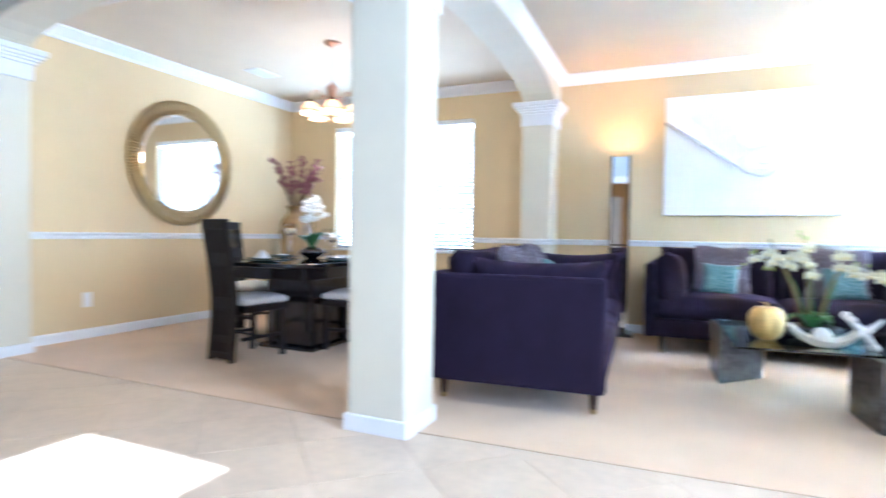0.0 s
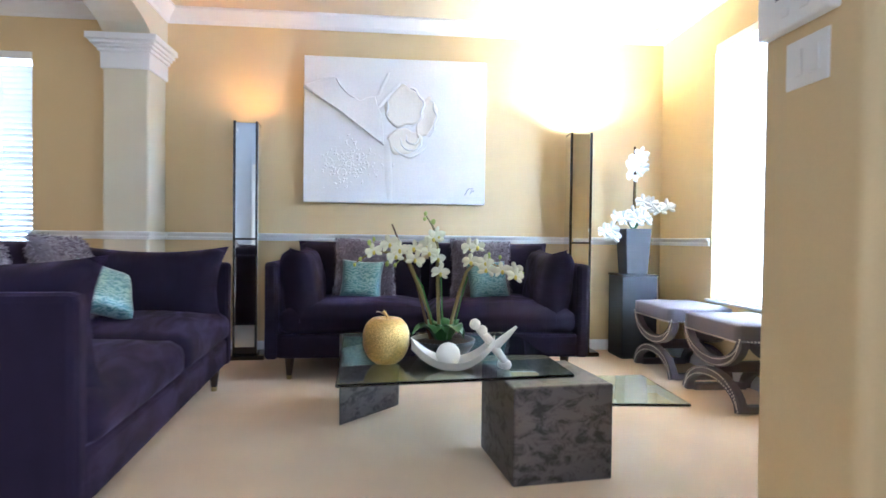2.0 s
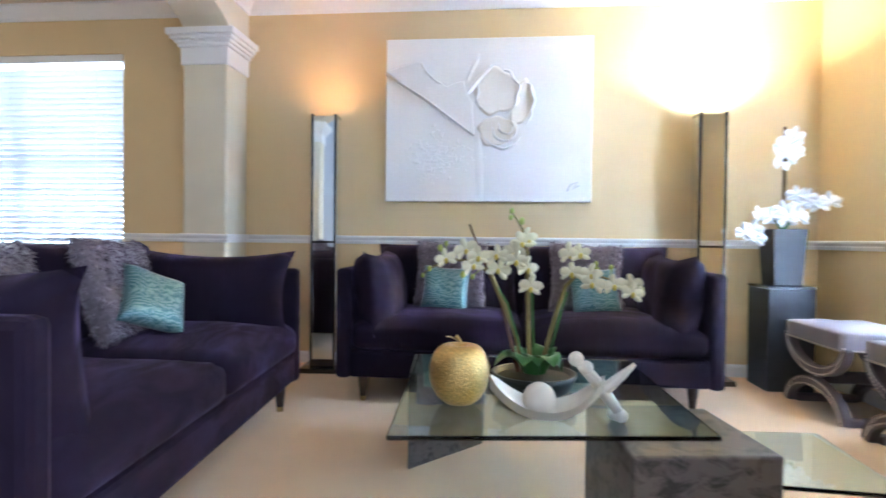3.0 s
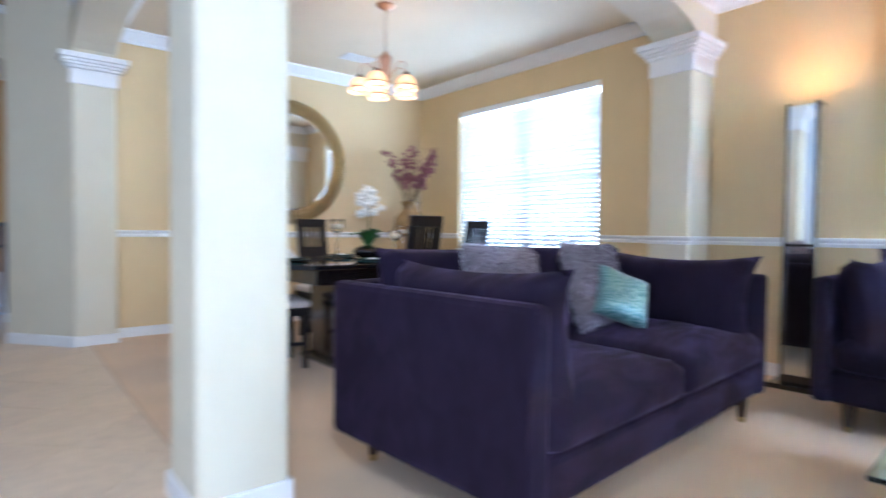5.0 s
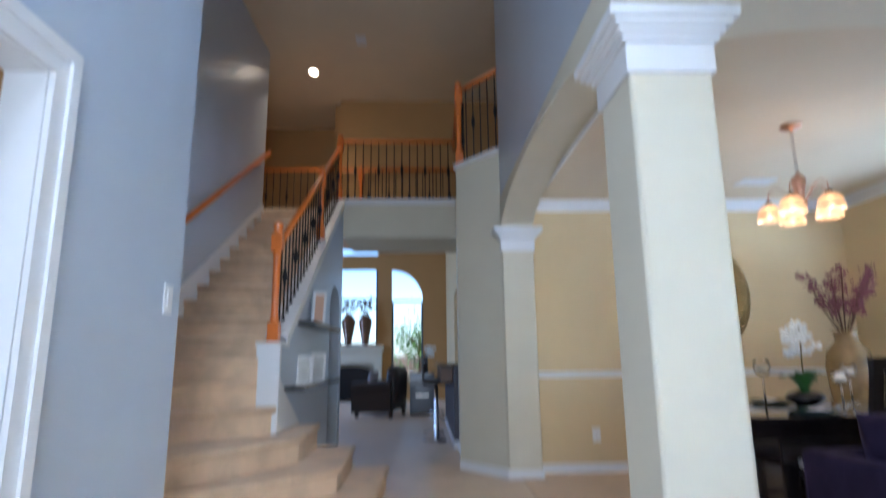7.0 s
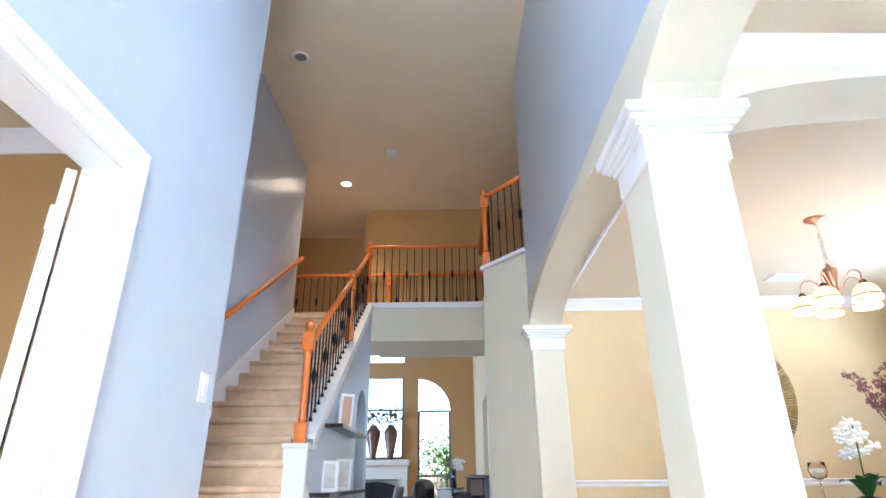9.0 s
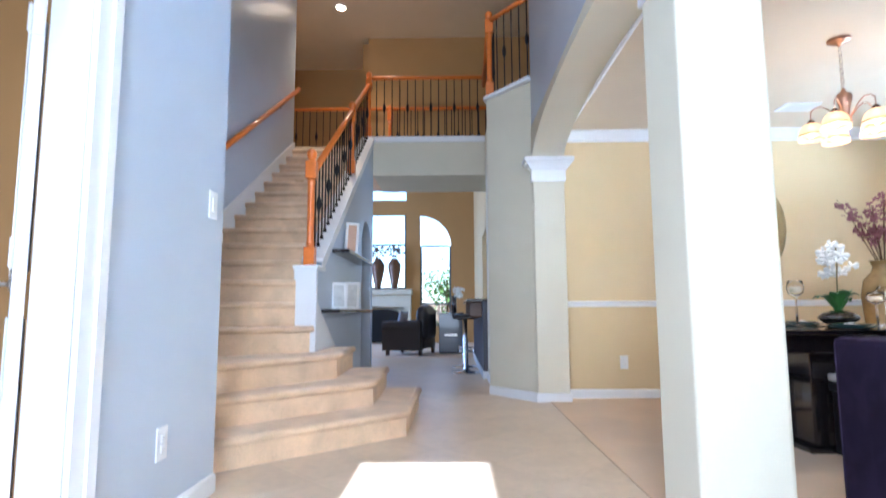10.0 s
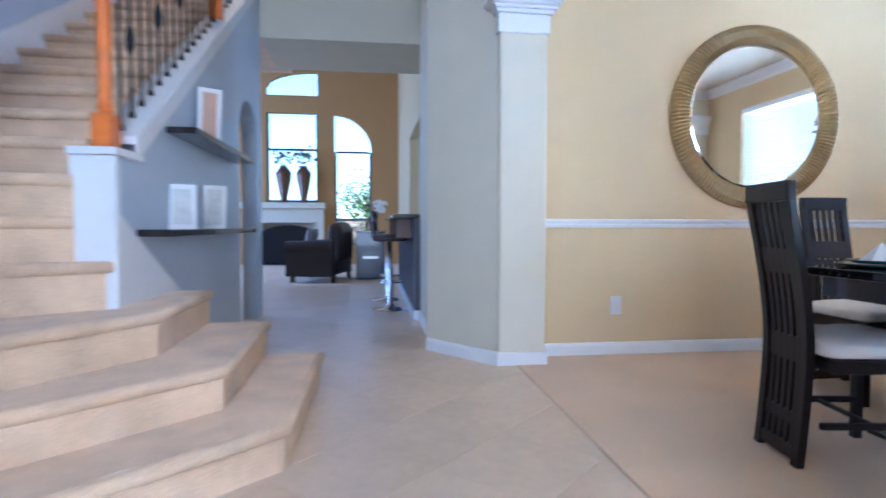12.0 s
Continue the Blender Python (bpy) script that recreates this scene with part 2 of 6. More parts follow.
setting("wall_stub_east", bm, TAN, "tan wall end with rounded corner beside the entry")
setting("wall_entry_return", boxes((2.77, 3.07, 0, 2.95, 3.789, 2.355)), TAN, "tan wall beside the entry")
setting("window_sill_entry", mesh_box(0.006, (2.71, 3.09, 0.30, 2.769, 3.62, 0.325), (2.75, 3.10, 0.262, 2.769, 3.605, 0.299)), WHITE, "white moulded sill beside the entry", "window sill")
setting("wall_living_south", boxes((2.95, A0, 0, EAST + 0.2, 3.6, CEILING)), TAN, "tan wall")


def capital(bm, x0, y0, x1, y1, z0):
    """A moulded square capital round a shaft."""
    for a, b, g in ((0.0, 0.12, 0.012), (0.12, 0.145, 0.028), (0.145, 0.165, 0.045), (0.165, 0.19, 0.065), (0.19, 0.235, 0.085)):
        vs = box(bm, x0 - g, y0 - g, z0 + a, x1 + g, y1 + g, z0 + b)
        bevel(bm, 0.006, 2, vs)


def column(name, label, x0, y0, x1, y1):
    c = thing(name, ((x0 + x1) / 2, (y0 + y1) / 2, 0), label, "column")
    cx, cy = (x0 + x1) / 2, (y0 + y1) / 2
    x0, x1, y0, y1 = x0 - cx, x1 - cx, y0 - cy, y1 - cy
    bm = boxes((x0, y0, 0, x1, y1, 2.16))
    bevel(bm, 0.018, 3, [v for v in bm.verts])
    part("shaft", bm, CREAM, c)
    bm = bmesh.new()
    capital(bm, x0, y0, x1, y1, 2.13)
    part("capital", bm, WHITE, c, "white moulded capital")
    bm = bmesh.new()
    vs = box(bm, x0 - 0.013, y0 - 0.013, 0.0, x1 + 0.013, y1 + 0.013, 0.085)
    bevel(bm, 0.006, 2)
    part("base", bm, WHITE, c, "white baseboard")
    return c


column("column", "square cream column with white moulded capital", C0, A0, C1, A1)
column("pilaster", "cream pilaster with white moulded capital on the dining wall", WEST + 0.002, A0, -3.60, A1)
column("pilaster", "cream pilaster with white moulded capital on the north wall", C0 - 0.09, 6.88, -0.21, NORTH - 0.002)

# foyer, hall and stair walls
D0, D1, DZ = 0.085, 1.72, 2.02
WALL_END = -1.0
bm = bmesh.new()
slab(bm, [(WALL_END, 0), (D0 - 0.02, 0), (D0 - 0.02, DZ + 0.02), (D1 + 0.02, DZ + 0.02), (D1 + 0.02, 0), (2.95, 0), (2.95, HIGH), (WALL_END, HIGH)], "y", FOYER_S - 0.12, FOYER_S)
setting("wall_foyer_south", bm, GREY, "blue grey foyer wall with a doorway")
setting("wall_stair_end", boxes((WALL_END, STAIR_S - 0.12, 0, WALL_END + 0.12, FOYER_S - 0.12, HIGH)), GREY, "blue grey wall at the foot of the stairs")
setting("wall_stair_south", boxes((-5.56, STAIR_S - 0.12, 0, WALL_END, STAIR_S, HIGH)), GREY, "blue grey wall along the stairs")
# the sun comes through an upper window in the entry wall
S0, S1 = 2.215, 2.93
SZ0, SZ1 = 3.38, 4.35
EX = 2.95
setting("wall_entry", boxes((EX, FOYER_S - 0.12, 0, EX + 0.15, 1.85, HIGH), (EX, 3.05, 0, EX + 0.15, 3.6, HIGH), (EX, 1.85, 2.15, EX + 0.15, 3.05, SZ0), (EX, 1.85, SZ1 + 0.5, EX + 0.15, 3.05, HIGH), (EX, 1.85, SZ0, EX + 0.15, S0, SZ1 + 0.5), (EX, S1, SZ0, EX + 0.15, 3.05, SZ1 + 0.5), (EX, S0, SZ1 + 0.02, EX + 0.15, S1, SZ1 + 0.5)), CREAM, "cream entry wall")
# unseen slab, made up to stop sun entering the lower entry opening
setting("entry_sun_shield", boxes((EX + 0.15, 0.5, 2.5, 6.5, 4.4, 2.62)), WHITE, "white slab added outside the entry to keep the sun out", "roof")
bm = bmesh.new()
prism(bm, [(-3.63, A0 + 0.012), (-3.63, A0 + 0.3), (-4.30, A0 + 0.3), (-4.30, HALL_N), (-4.13, 3.13)][::-1], 0, 3.17)
setting("wall_angled", bm, CREAM, "cream angled wall beside the hall")
setting("wall_hall_north", boxes((-5.40, HALL_N, 0, -4.25, HALL_N + 0.14, 3.17)), CREAM, "cream hall wall")

# knee wall under the stair rail, with an arched doorway further on
K = lambda x: 1.27 + 0.673 * (-2.81 - x)
bm = bmesh.new()
arch = arch_pts(-5.72, -4.98, 1.72, 0.30, 12)
slab(bm, [(-2.70, 0), (-2.70, 1.205), (-2.86, 1.205), (BEAM, K(BEAM) - 0.03), (BEAM - 0.02, K(BEAM) - 0.03), (BEAM - 0.02, 2.1), (-5.35, 2.1), (-4.98, 2.1), (-4.98, 0)], "y", KNEE0, KNEE1 - 0.001)
slab(bm, arch + [(-4.98, 2.1), (-5.72, 2.1)], "y", KNEE0, KNEE1 - 0.001)
box(bm, BEAM - 0.02, KNEE0, 0, -5.72, KNEE1 - 0.001, 2.1)
setting("wall_stair_knee", bm, GREY, "blue grey wall under the stair rail with an arched doorway")
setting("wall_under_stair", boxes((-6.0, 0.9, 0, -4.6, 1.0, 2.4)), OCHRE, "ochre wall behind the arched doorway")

# balcony and upper floor
setting("floor_balcony", boxes((-7.02, KNEE1, 2.775, BEAM, HALL_N + 0.14, UPPER)), CREAM, "cream balcony edge over the hall", "balcony")
setting("floor_upper", boxes((-8.2, -1.6, UPPER - 0.2, -6.03, KNEE1 - 0.004, UPPER), (-7.02, HALL_N + 0.144, UPPER - 0.3, -4.28, 4.7, UPPER - 0.1)), STAIR_CARPET, "carpeted upper landing", "floor")
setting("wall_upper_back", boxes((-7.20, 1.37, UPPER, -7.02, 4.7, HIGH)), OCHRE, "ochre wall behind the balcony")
# ochre colour carries the dim brown of these landing walls
setting("wall_upper_side", boxes((-8.2, 1.25, UPPER, -7.20, 1.37, HIGH), (-8.32, -1.6, UPPER, -8.2, 1.37, HIGH), (-8.2, -1.72, UPPER, -5.44, -1.6, HIGH), (-5.56, -1.6, UPPER, -5.44, STAIR_S - 0.12, HIGH)), OCHRE, "walls round the upper landing, their dimness put into an ochre colour")
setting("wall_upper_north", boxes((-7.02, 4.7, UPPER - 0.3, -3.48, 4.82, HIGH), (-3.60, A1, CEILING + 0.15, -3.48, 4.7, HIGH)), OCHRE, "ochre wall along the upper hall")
setting("ceiling_high", boxes((-8.3, -1.7, HIGH, 3.1, 4.8, HIGH + 0.15)), TAN_CEIL, "tan ceiling high over foyer and stairs", "ceiling")

# great room beyond the hall
GX = -13.5
def great_west():
    bm = bmesh.new()
    y0, y1, y2, y3 = 0.30, 1.474, 1.858, 2.72
    box(bm, GX - 0.2, -3.6, 0, GX, y0, HIGH)
    box(bm, GX - 0.2, y0, 0, GX, y1, 1.47)
    box(bm, GX - 0.2, y0, 3.54, GX, y1, 3.95)
    box(bm, GX - 0.2, y1, 0, GX, y2, HIGH)
    box(bm, GX - 0.2, y2, 0, GX, y3, 0.45)
    curve = [(y2 + (y3 - y2) * math.sin(math.pi / 2 * i / 12), 2.66 + 0.86 * math.cos(math.pi / 2 * i / 12)) for i in range(13)]
    slab(bm, curve + [(y3, HIGH), (y2, HIGH)], "x", GX - 0.2, GX)
    arc = [(y1 - (y1 - y0) * i / 12, 4.12 + 0.38 * math.sqrt(max(0, 1 - (i / 12 * 1.0) ** 2))) for i in range(13)]
    slab(bm, [(y0, HIGH), (y1, HIGH)] + arc, "x", GX - 0.2, GX)
    box(bm, GX - 0.2, y3, 0, GX, 6.5, HIGH)
    return setting("wall_great_room_west", bm, OCHRE, "ochre great room wall with tall windows")
great_west()
# wall leaves a made-up gap for the great room fill lamp
setting("wall_great_room_south", boxes((-13.5, -3.6, 0, -11.3, -3.4, HIGH), (-9.1, -3.6, 0, -5.9, -3.4, HIGH), (-11.3, -3.6, 0, -9.1, -3.4, 1.1), (-11.3, -3.6, 3.7, -9.1, -3.4, HIGH)), OCHRE, "ochre great room wall")
setting("wall_great_room_north", boxes((-13.5, 3.36, 0, -9.4, 3.5, HIGH), (-9.4, 3.36, 2.35, -5.86, 3.5, 2.775), (-9.4, 3.36, 2.775, -7.2, 3.5, HIGH)), TAN, "tan great room wall over the kitchen bar")
setting("wall_great_room_east", boxes((-6.1, -3.4, 0, -5.98, KNEE0 - 0.5, UPPER - 0.2), (-7.19, -3.4, UPPER, -7.03, -1.72, HIGH)), OCHRE, "ochre great room wall")
setting("wall_kitchen", boxes((-9.6, 6.5, 0, -4.2, 6.62, 2.775), (-9.72, 3.5, 0, -9.6, 6.6, 2.775), (-4.30, 3.85, 0, -4.2, 6.6, 2.775)), CREAM, "cream kitchen walls")
setting("ceiling_kitchen", boxes((-9.6, 3.5, 2.775, -4.2, 6.6, 2.9)), CEIL, "kitchen ceiling", "ceiling")
setting("ceiling_great_room", boxes((-13.7, -3.6, HIGH + 0.002, -8.32, 6.6, HIGH + 0.15), (-8.32, -3.6, HIGH + 0.002, -7.2, -1.72, HIGH + 0.15), (-8.32, 4.82, HIGH + 0.002, -7.2, 6.6, HIGH + 0.15)), CEIL, "great room ceiling", "ceiling")
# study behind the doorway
# gap in the south side added only to hold the study lamp
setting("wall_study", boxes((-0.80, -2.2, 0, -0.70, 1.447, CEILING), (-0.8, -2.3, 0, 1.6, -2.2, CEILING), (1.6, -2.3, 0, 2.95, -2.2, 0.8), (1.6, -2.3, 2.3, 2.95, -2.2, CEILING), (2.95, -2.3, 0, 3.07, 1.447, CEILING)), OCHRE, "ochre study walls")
setting("ceiling_study", boxes((-0.8, -2.3, CEILING, 2.95, 1.447, CEILING + 0.1)), CEIL, "study ceiling", "ceiling")

# ---- trim ----
def run(bm, pts, profile, closed=False):
    """Sweeps a profile of (out, up) along a line on a wall; the room lies to the left of the way."""
    pts = [Vector((*p, 0)) for p in pts]
    rows = []
    for i, p in enumerate(pts):
        a = (p - pts[i - 1]).normalized() if i else (pts[1] - p).normalized()
        b = (pts[i + 1] - p).normalized() if i + 1 < len(pts) else a
        na, nb = Vector((-a.y, a.x, 0)), Vector((-b.y, b.x, 0))
        n = (na + nb) / (1 + na.dot(nb))
        rows.append([bm.verts.new(p + n * o + Vector((0, 0, u))) for o, u in profile])
    k = len(profile)
    for r, s in zip(rows, rows[1:]):
        for i in range(k):
            bm.faces.new((r[i], r[(i + 1) % k], s[(i + 1) % k], s[i]))
    bm.faces.new(rows[0][::-1]), bm.faces.new(rows[-1])
    bmesh.ops.recalc_face_normals(bm, faces=bm.faces)


BASE = [(0, 0.001), (0.014, 0.001), (0.014, 0.07), (0.009, 0.085), (0, 0.09)]
CHAIR = [(0, RAIL - 0.06), (0.012, RAIL - 0.058), (0.016, RAIL - 0.04), (0.012, RAIL - 0.034), (0.02, RAIL - 0.02), (0.028, RAIL - 0.016), (0.028, RAIL - 0.004), (0.018, RAIL), (0, RAIL)]
CROWN = [(0, CEILING - 0.11), (0.012, CEILING - 0.11), (0.018, CEILING - 0.085), (0.05, CEILING - 0.05), (0.075, CEILING - 0.025), (0.085, CEILING - 0.02), (0.085, CEILING - 0.001), (0, CEILING - 0.001)]


def trim(name, profile, label, category, *lines):
    bm = bmesh.new()
    for l in lines:
        run(bm, l, profile)
    return setting(name, bm, WHITE, label, category)


PX0, PX1 = C0 - 0.09, -0.21                       # the north pilaster
trim("baseboard", BASE, "white painted baseboard", "baseboard",
     [(EAST, 3.6), (EAST, NORTH), (PX1 + 0.013, NORTH)], [(PX0 - 0.013, NORTH), (WEST, NORTH), (WEST, A1 + 0.014)],
     [(-3.60, A0 - 0.001), (-4.13, 3.13)], [(-4.25, HALL_N), (-5.40, HALL_N)],
     [(WALL_END, FOYER_S), (D0 - 0.117, FOYER_S)],
     [(2.77, 3.08), (2.77, 3.79), (STUB + 0.03, 3.79), (STUB, 3.82), (STUB, 4.14), (2.94, 4.14)])
trim("chair_rail", CHAIR, "white moulded chair rail", "chair rail",
     [(EAST, E1 + 0.02), (EAST, NORTH), (PX1, NORTH), (PX1, 6.878), (PX0, 6.878), (PX0, NORTH), (W1 + 0.02, NORTH)], [(W0 - 0.02, NORTH), (WEST, NORTH), (WEST, A1)], [(EAST, 4.2), (EAST, E0 - 0.02)])
trim("crown_moulding", CROWN, "white crown moulding under the ceiling", "crown moulding",
     [(EAST, 3.9), (EAST, NORTH), (C1 - 0.097, NORTH), (C1 - 0.002, A1), (STUB, A1)], [(C0 + 0.002, A1), (C0 - 0.093, NORTH), (WEST, NORTH), (WEST, A1), (C0 + 0.002, A1)])
trim("crown_study", CROWN, "white crown moulding in the study", "crown moulding", [(-0.70, 1.44), (-0.70, -2.2), (2.95, -2.2), (2.95, 1.44)])
setting("balcony_trim", mesh_box(0.006, (-5.96, KNEE1 - 0.14, UPPER + 0.001, BEAM + 0.03, HALL_N + 0.05, 3.335)), WHITE, "white trim along the balcony edge", "trim")
bm = bmesh.new()
prism(bm, [(-3.58, A0 - 0.03), (-3.58, A0 + 0.16), (-4.25, 3.36), (-4.30, HALL_N - 0.03), (-4.13, 3.095)][::-1], 3.171, 3.215)
bevel(bm, 0.006, 2)
setting("angled_wall_cap", bm, WHITE, "white cap on the angled wall", "trim")

# ---- windows with blinds ----
def slat_mat(name, through):
    """White blind slats that let some light through."""
    m = mat(name, (0.85, 0.86, 0.88), 0.5, grain=30, amount=0.02, bump=0.02)
    n, l = m.node_tree.nodes, m.node_tree.links
    tr, mx = n.new("ShaderNodeBsdfTranslucent"), n.new("ShaderNodeMixShader")
    tr.inputs["Color"].default_value = (0.86, 0.9, 0.95, 1)
    mx.inputs["Fac"].default_value = through
    l.new(n["Principled BSDF"].outputs[0], mx.inputs[1]), l.new(tr.outputs[0], mx.inputs[2])
    l.new(mx.outputs[0], n["Material Output"].inputs["Surface"])
    return m


WOOD_SLAT, VINYL_SLAT = slat_mat("white_wood_blind_slat", 0.05), slat_mat("white_vinyl_blind_slat", 0.65)
PANE = glass_mat("window_glass", (0.97, 1.0, 0.99))


def blind_window(name, label, m, w, h, tilt, slat, sash=True):
    """A window set in a wall with a closed slatted blind; local x along the wall, y outwards, z from the sill."""
    win = new(name)
    win.matrix_basis = m
    tagged(win, label, "window", kind="structure")
    f = 0.045
    bm = boxes((0, 0.10, 0, f, 0.15, h), (w - f, 0.10, 0, w, 0.15, h), (f, 0.10, 0, w - f, 0.15, f), (f, 0.10, h - f, w - f, 0.15, h))
    box(bm, f, 0.105, h * 0.47 - 0.02, w - f, 0.145, h * 0.47 + 0.02)
    if sash:
        box(bm, w / 2 - 0.035, 0.098, f, w / 2 + 0.035, 0.152, h - f)
    part("window_frame", bm, WHITE, win)
    pane = part("pane", boxes((f, 0.122, f, w - f, 0.126, h - f)), PANE, win)
    pane.visible_shadow = False
    part("window_sill", mesh_box(0.006, (-0.03, -0.03, -0.02, w + 0.03, 0.098, 0.0)), WHITE, win)
    head = part("blind_headrail", mesh_box(0.004, (0.01, 0.0, h - 0.06, w - 0.01, 0.055, h - 0.002)), WHITE, win)
    bm = bmesh.new()
    n, width = 4, 0.05
    vs = [[bm.verts.new((x, (i / n - 0.5) * width, 0.004 * (1 - (2 * i / n - 1) ** 2) + dz)) for i in range(n + 1)] for x in (0.012, w - 0.012) for dz in (0, 0.0025)]
    for a, b in ((0, 2), (3, 1)):
        for i in range(n):
            bm.faces.new((vs[a][i], vs[a][i + 1], vs[b][i + 1], vs[b][i]))
    for i in (0, n):
        bm.faces.new((vs[0][i], vs[2][i], vs[3][i], vs[1][i]))
    bmesh.ops.recalc_face_normals(bm, faces=bm.faces)
    first = part("slat", bm, slat, win)
    step = 0.0435
    count = int((h - 0.09) / step)
    rng = random.Random(5)
    for i in range(count):
        ob = first if i == 0 else new("slat", first.data)
        ob.parent = win
        ob.matrix_basis = pose(0, 0.035, 0.030 + i * step, tilt + rng.uniform(-1.5, 1.5), 0, 0)
    bm = bmesh.new()
    for k in range(3):
        x = w * (0.12 + 0.38 * k)
        tube(bm, [(x, 0.012, 0.03), (x, 0.012, h - 0.06)], 0.0015, 6)
    part("blind_cord", bm, WHITE, win)
    return win


blind_window("window_1", "wide dining room window with white slatted blinds", Matrix.Translation((W0, NORTH, WZ0)), W1 - W0, WZ1 - WZ0, -44, WOOD_SLAT)
blind_window("window_2", "tall living room window with closed white blinds", Matrix.Translation((EAST, E1, EZ0)) @ pose(0, 0, 0, 0, 0, -90), E1 - E0, EZ1 - EZ0, 82, VINYL_SLAT, False)

# windows of the great room
def far_window(name, label, y0, y1, z0, z1, bars):
    win = new(name)
    tagged(win, label, "window", kind="structure")
    bm = boxes((GX - 0.16, y0, z0, GX - 0.10, y0 + 0.05, z1), (GX - 0.16, y1 - 0.05, z0, GX - 0.10, y1, z1), (GX - 0.16, y0 + 0.05, z0, GX - 0.10, y1 - 0.05, z0 + 0.05))
    for z in bars:
        box(bm, GX - 0.155, y0 + 0.05, z - 0.025, GX - 0.105, y1 - 0.05, z + 0.025)
    part("window_frame", bm, mat("bronze_frame", (0.10, 0.11, 0.12), 0.5), win)
    return win


far_window("window_3", "tall arched great room window", 1.858, 2.72, 0.45, 2.66, (1.05, 2.66))
far_window("window_4", "great room window over the mantel", 0.30, 1.474, 1.47, 3.54, (2.7,))

# ---- study doorway ----
bm = bmesh.new()
for y in (FOYER_S + 0.002, FOYER_S - 0.122):
    s = 0.02 if y > FOYER_S else -0.02
    a, b = sorted((y, y + s))
    box(bm, D0 - 0.115, a, 0, D0 - 0.005, b, DZ + 0.115)
    box(bm, D1 + 0.005, a, 0, D1 + 0.115, b, DZ + 0.115)
    box(bm, D0 - 0.005, a, DZ + 0.005, D1 + 0.005, b, DZ + 0.115)
    s2 = s * 0.6
    a, b = sorted((y + s, y + s + s2))
    box(bm, D0 - 0.115, a, 0, D0 - 0.07, b, DZ + 0.115)
    box(bm, D1 + 0.07, a, 0, D1 + 0.115, b, DZ + 0.115)
    box(bm, D0 - 0.07, a, DZ + 0.07, D1 + 0.07, b, DZ + 0.115)
box(bm, D0 - 0.018, FOYER_S - 0.12, 0, D0, FOYER_S, DZ)
box(bm, D1, FOYER_S - 0.12, 0, D1 + 0.018, FOYER_S, DZ)
box(bm, D0, FOYER_S - 0.12, DZ, D1, FOYER_S, DZ + 0.018)
setting("door_frame_study", bm, WHITE, "white moulded door casing of the study doorway", "door frame")


def panel_door(name, label, m, w=0.74, h=2.0):
    d = new(name)
    d.matrix_basis = m
    tagged(d, label, "door", kind="structure")
    bm = mesh_box(0.003, (0, -0.018, 0.01, w, 0.018, h))
    part("door_leaf", bm, WHITE, d)
    bm = bmesh.new()
    for z0, z1 in ((0.2, 0.85), (1.0, 1.85)):
        for x0, x1 in ((0.11, w / 2 - 0.04), (w / 2 + 0.04, w - 0.11)):
            for s in (-1, 1):
                vs = box(bm, x0, s * 0.018, z0, x1, s * 0.026, z1)
    bevel(bm, 0.004, 1)
    part("door_panel", bm, WHITE, d)
    for z in (0.25, 1.05, 1.8):
        bm = bmesh.new()
        tube(bm, [(-0.008, 0.024, z - 0.045), (-0.008, 0.024, z + 0.045)], 0.007, 8)
        box(bm, -0.006, 0.0185, z - 0.044, 0.03, 0.0205, z + 0.044)
        box(bm, -0.0045, -0.014, z - 0.05, -0.0005, 0.024, z + 0.05)
        part("hinge", bm, WHITE, d)
    bm = bmesh.new()
    lathe(bm, [(0, 0), (0.026, 0), (0.026, 0.006), (0.009, 0.01), (0.009, 0.035), (0.024, 0.045), (0.026, 0.058), (0.016, 0.07), (0, 0.072)], 16, m=Matrix.Translation((w - 0.06, 0.018, 0.98)) @ Matrix.Rotation(-math.pi / 2, 4, "X"))
    part("door_knob", bm, STEEL, d, smooth=True)
    return d


STEEL = mat("brushed_nickel", (0.62, 0.60, 0.57), 0.3, 1.0, grain=80, amount=0.03, bump=0.02)
panel_door("door_1", "white panelled study door standing open", pose(D0 + 0.03, FOYER_S - 0.15, 0, 0, 0, -141))
panel_door("door_2", "white panelled closet door in the study", pose(0.0, -2.17, 0, 0, 0, 0))

# ---- stairs ----
stairs = thing("staircase", (0, 0, 0), "carpeted staircase with flared lower steps", "staircase")
ZS = [0.178, 0.356, 0.545, 0.752, 0.942] + [1.12 + 0.1745 * k for k in range(12)]
SHAPES = [[(WALL_END - 0.005, 0.584), (WALL_END - 0.005, 1.11), (-2.19, 2.41), (-3.36, 2.43), (-3.36, 0.584)],
          [(-1.15, 0.584), (-1.42, 1.17), (-2.375, 2.15), (-3.40, 2.13), (-3.40, 0.584)],
          [(-1.45, 0.584), (-1.62, 1.20), (-2.56, 1.84), (-3.375, 1.82), (-3.375, 0.584)],
          [(-1.98, 0.584), (-2.66, 1.628), (-2.697, 1.628), (-2.697, 1.483), (-3.1, 1.483), (-3.1, 0.584)],
          [(-2.27, 0.584), (-2.63, 1.483), (-3.2, 1.483), (-3.2, 0.584)]]
SHAPES += [[(-2.521 - 0.269 * k, 0.584), (-2.521 - 0.269 * k - (0.12 if k == 0 else 0), 1.483), (-3.10 - 0.269 * k, 1.483), (-3.10 - 0.269 * k, 0.584)] for k in range(12)]
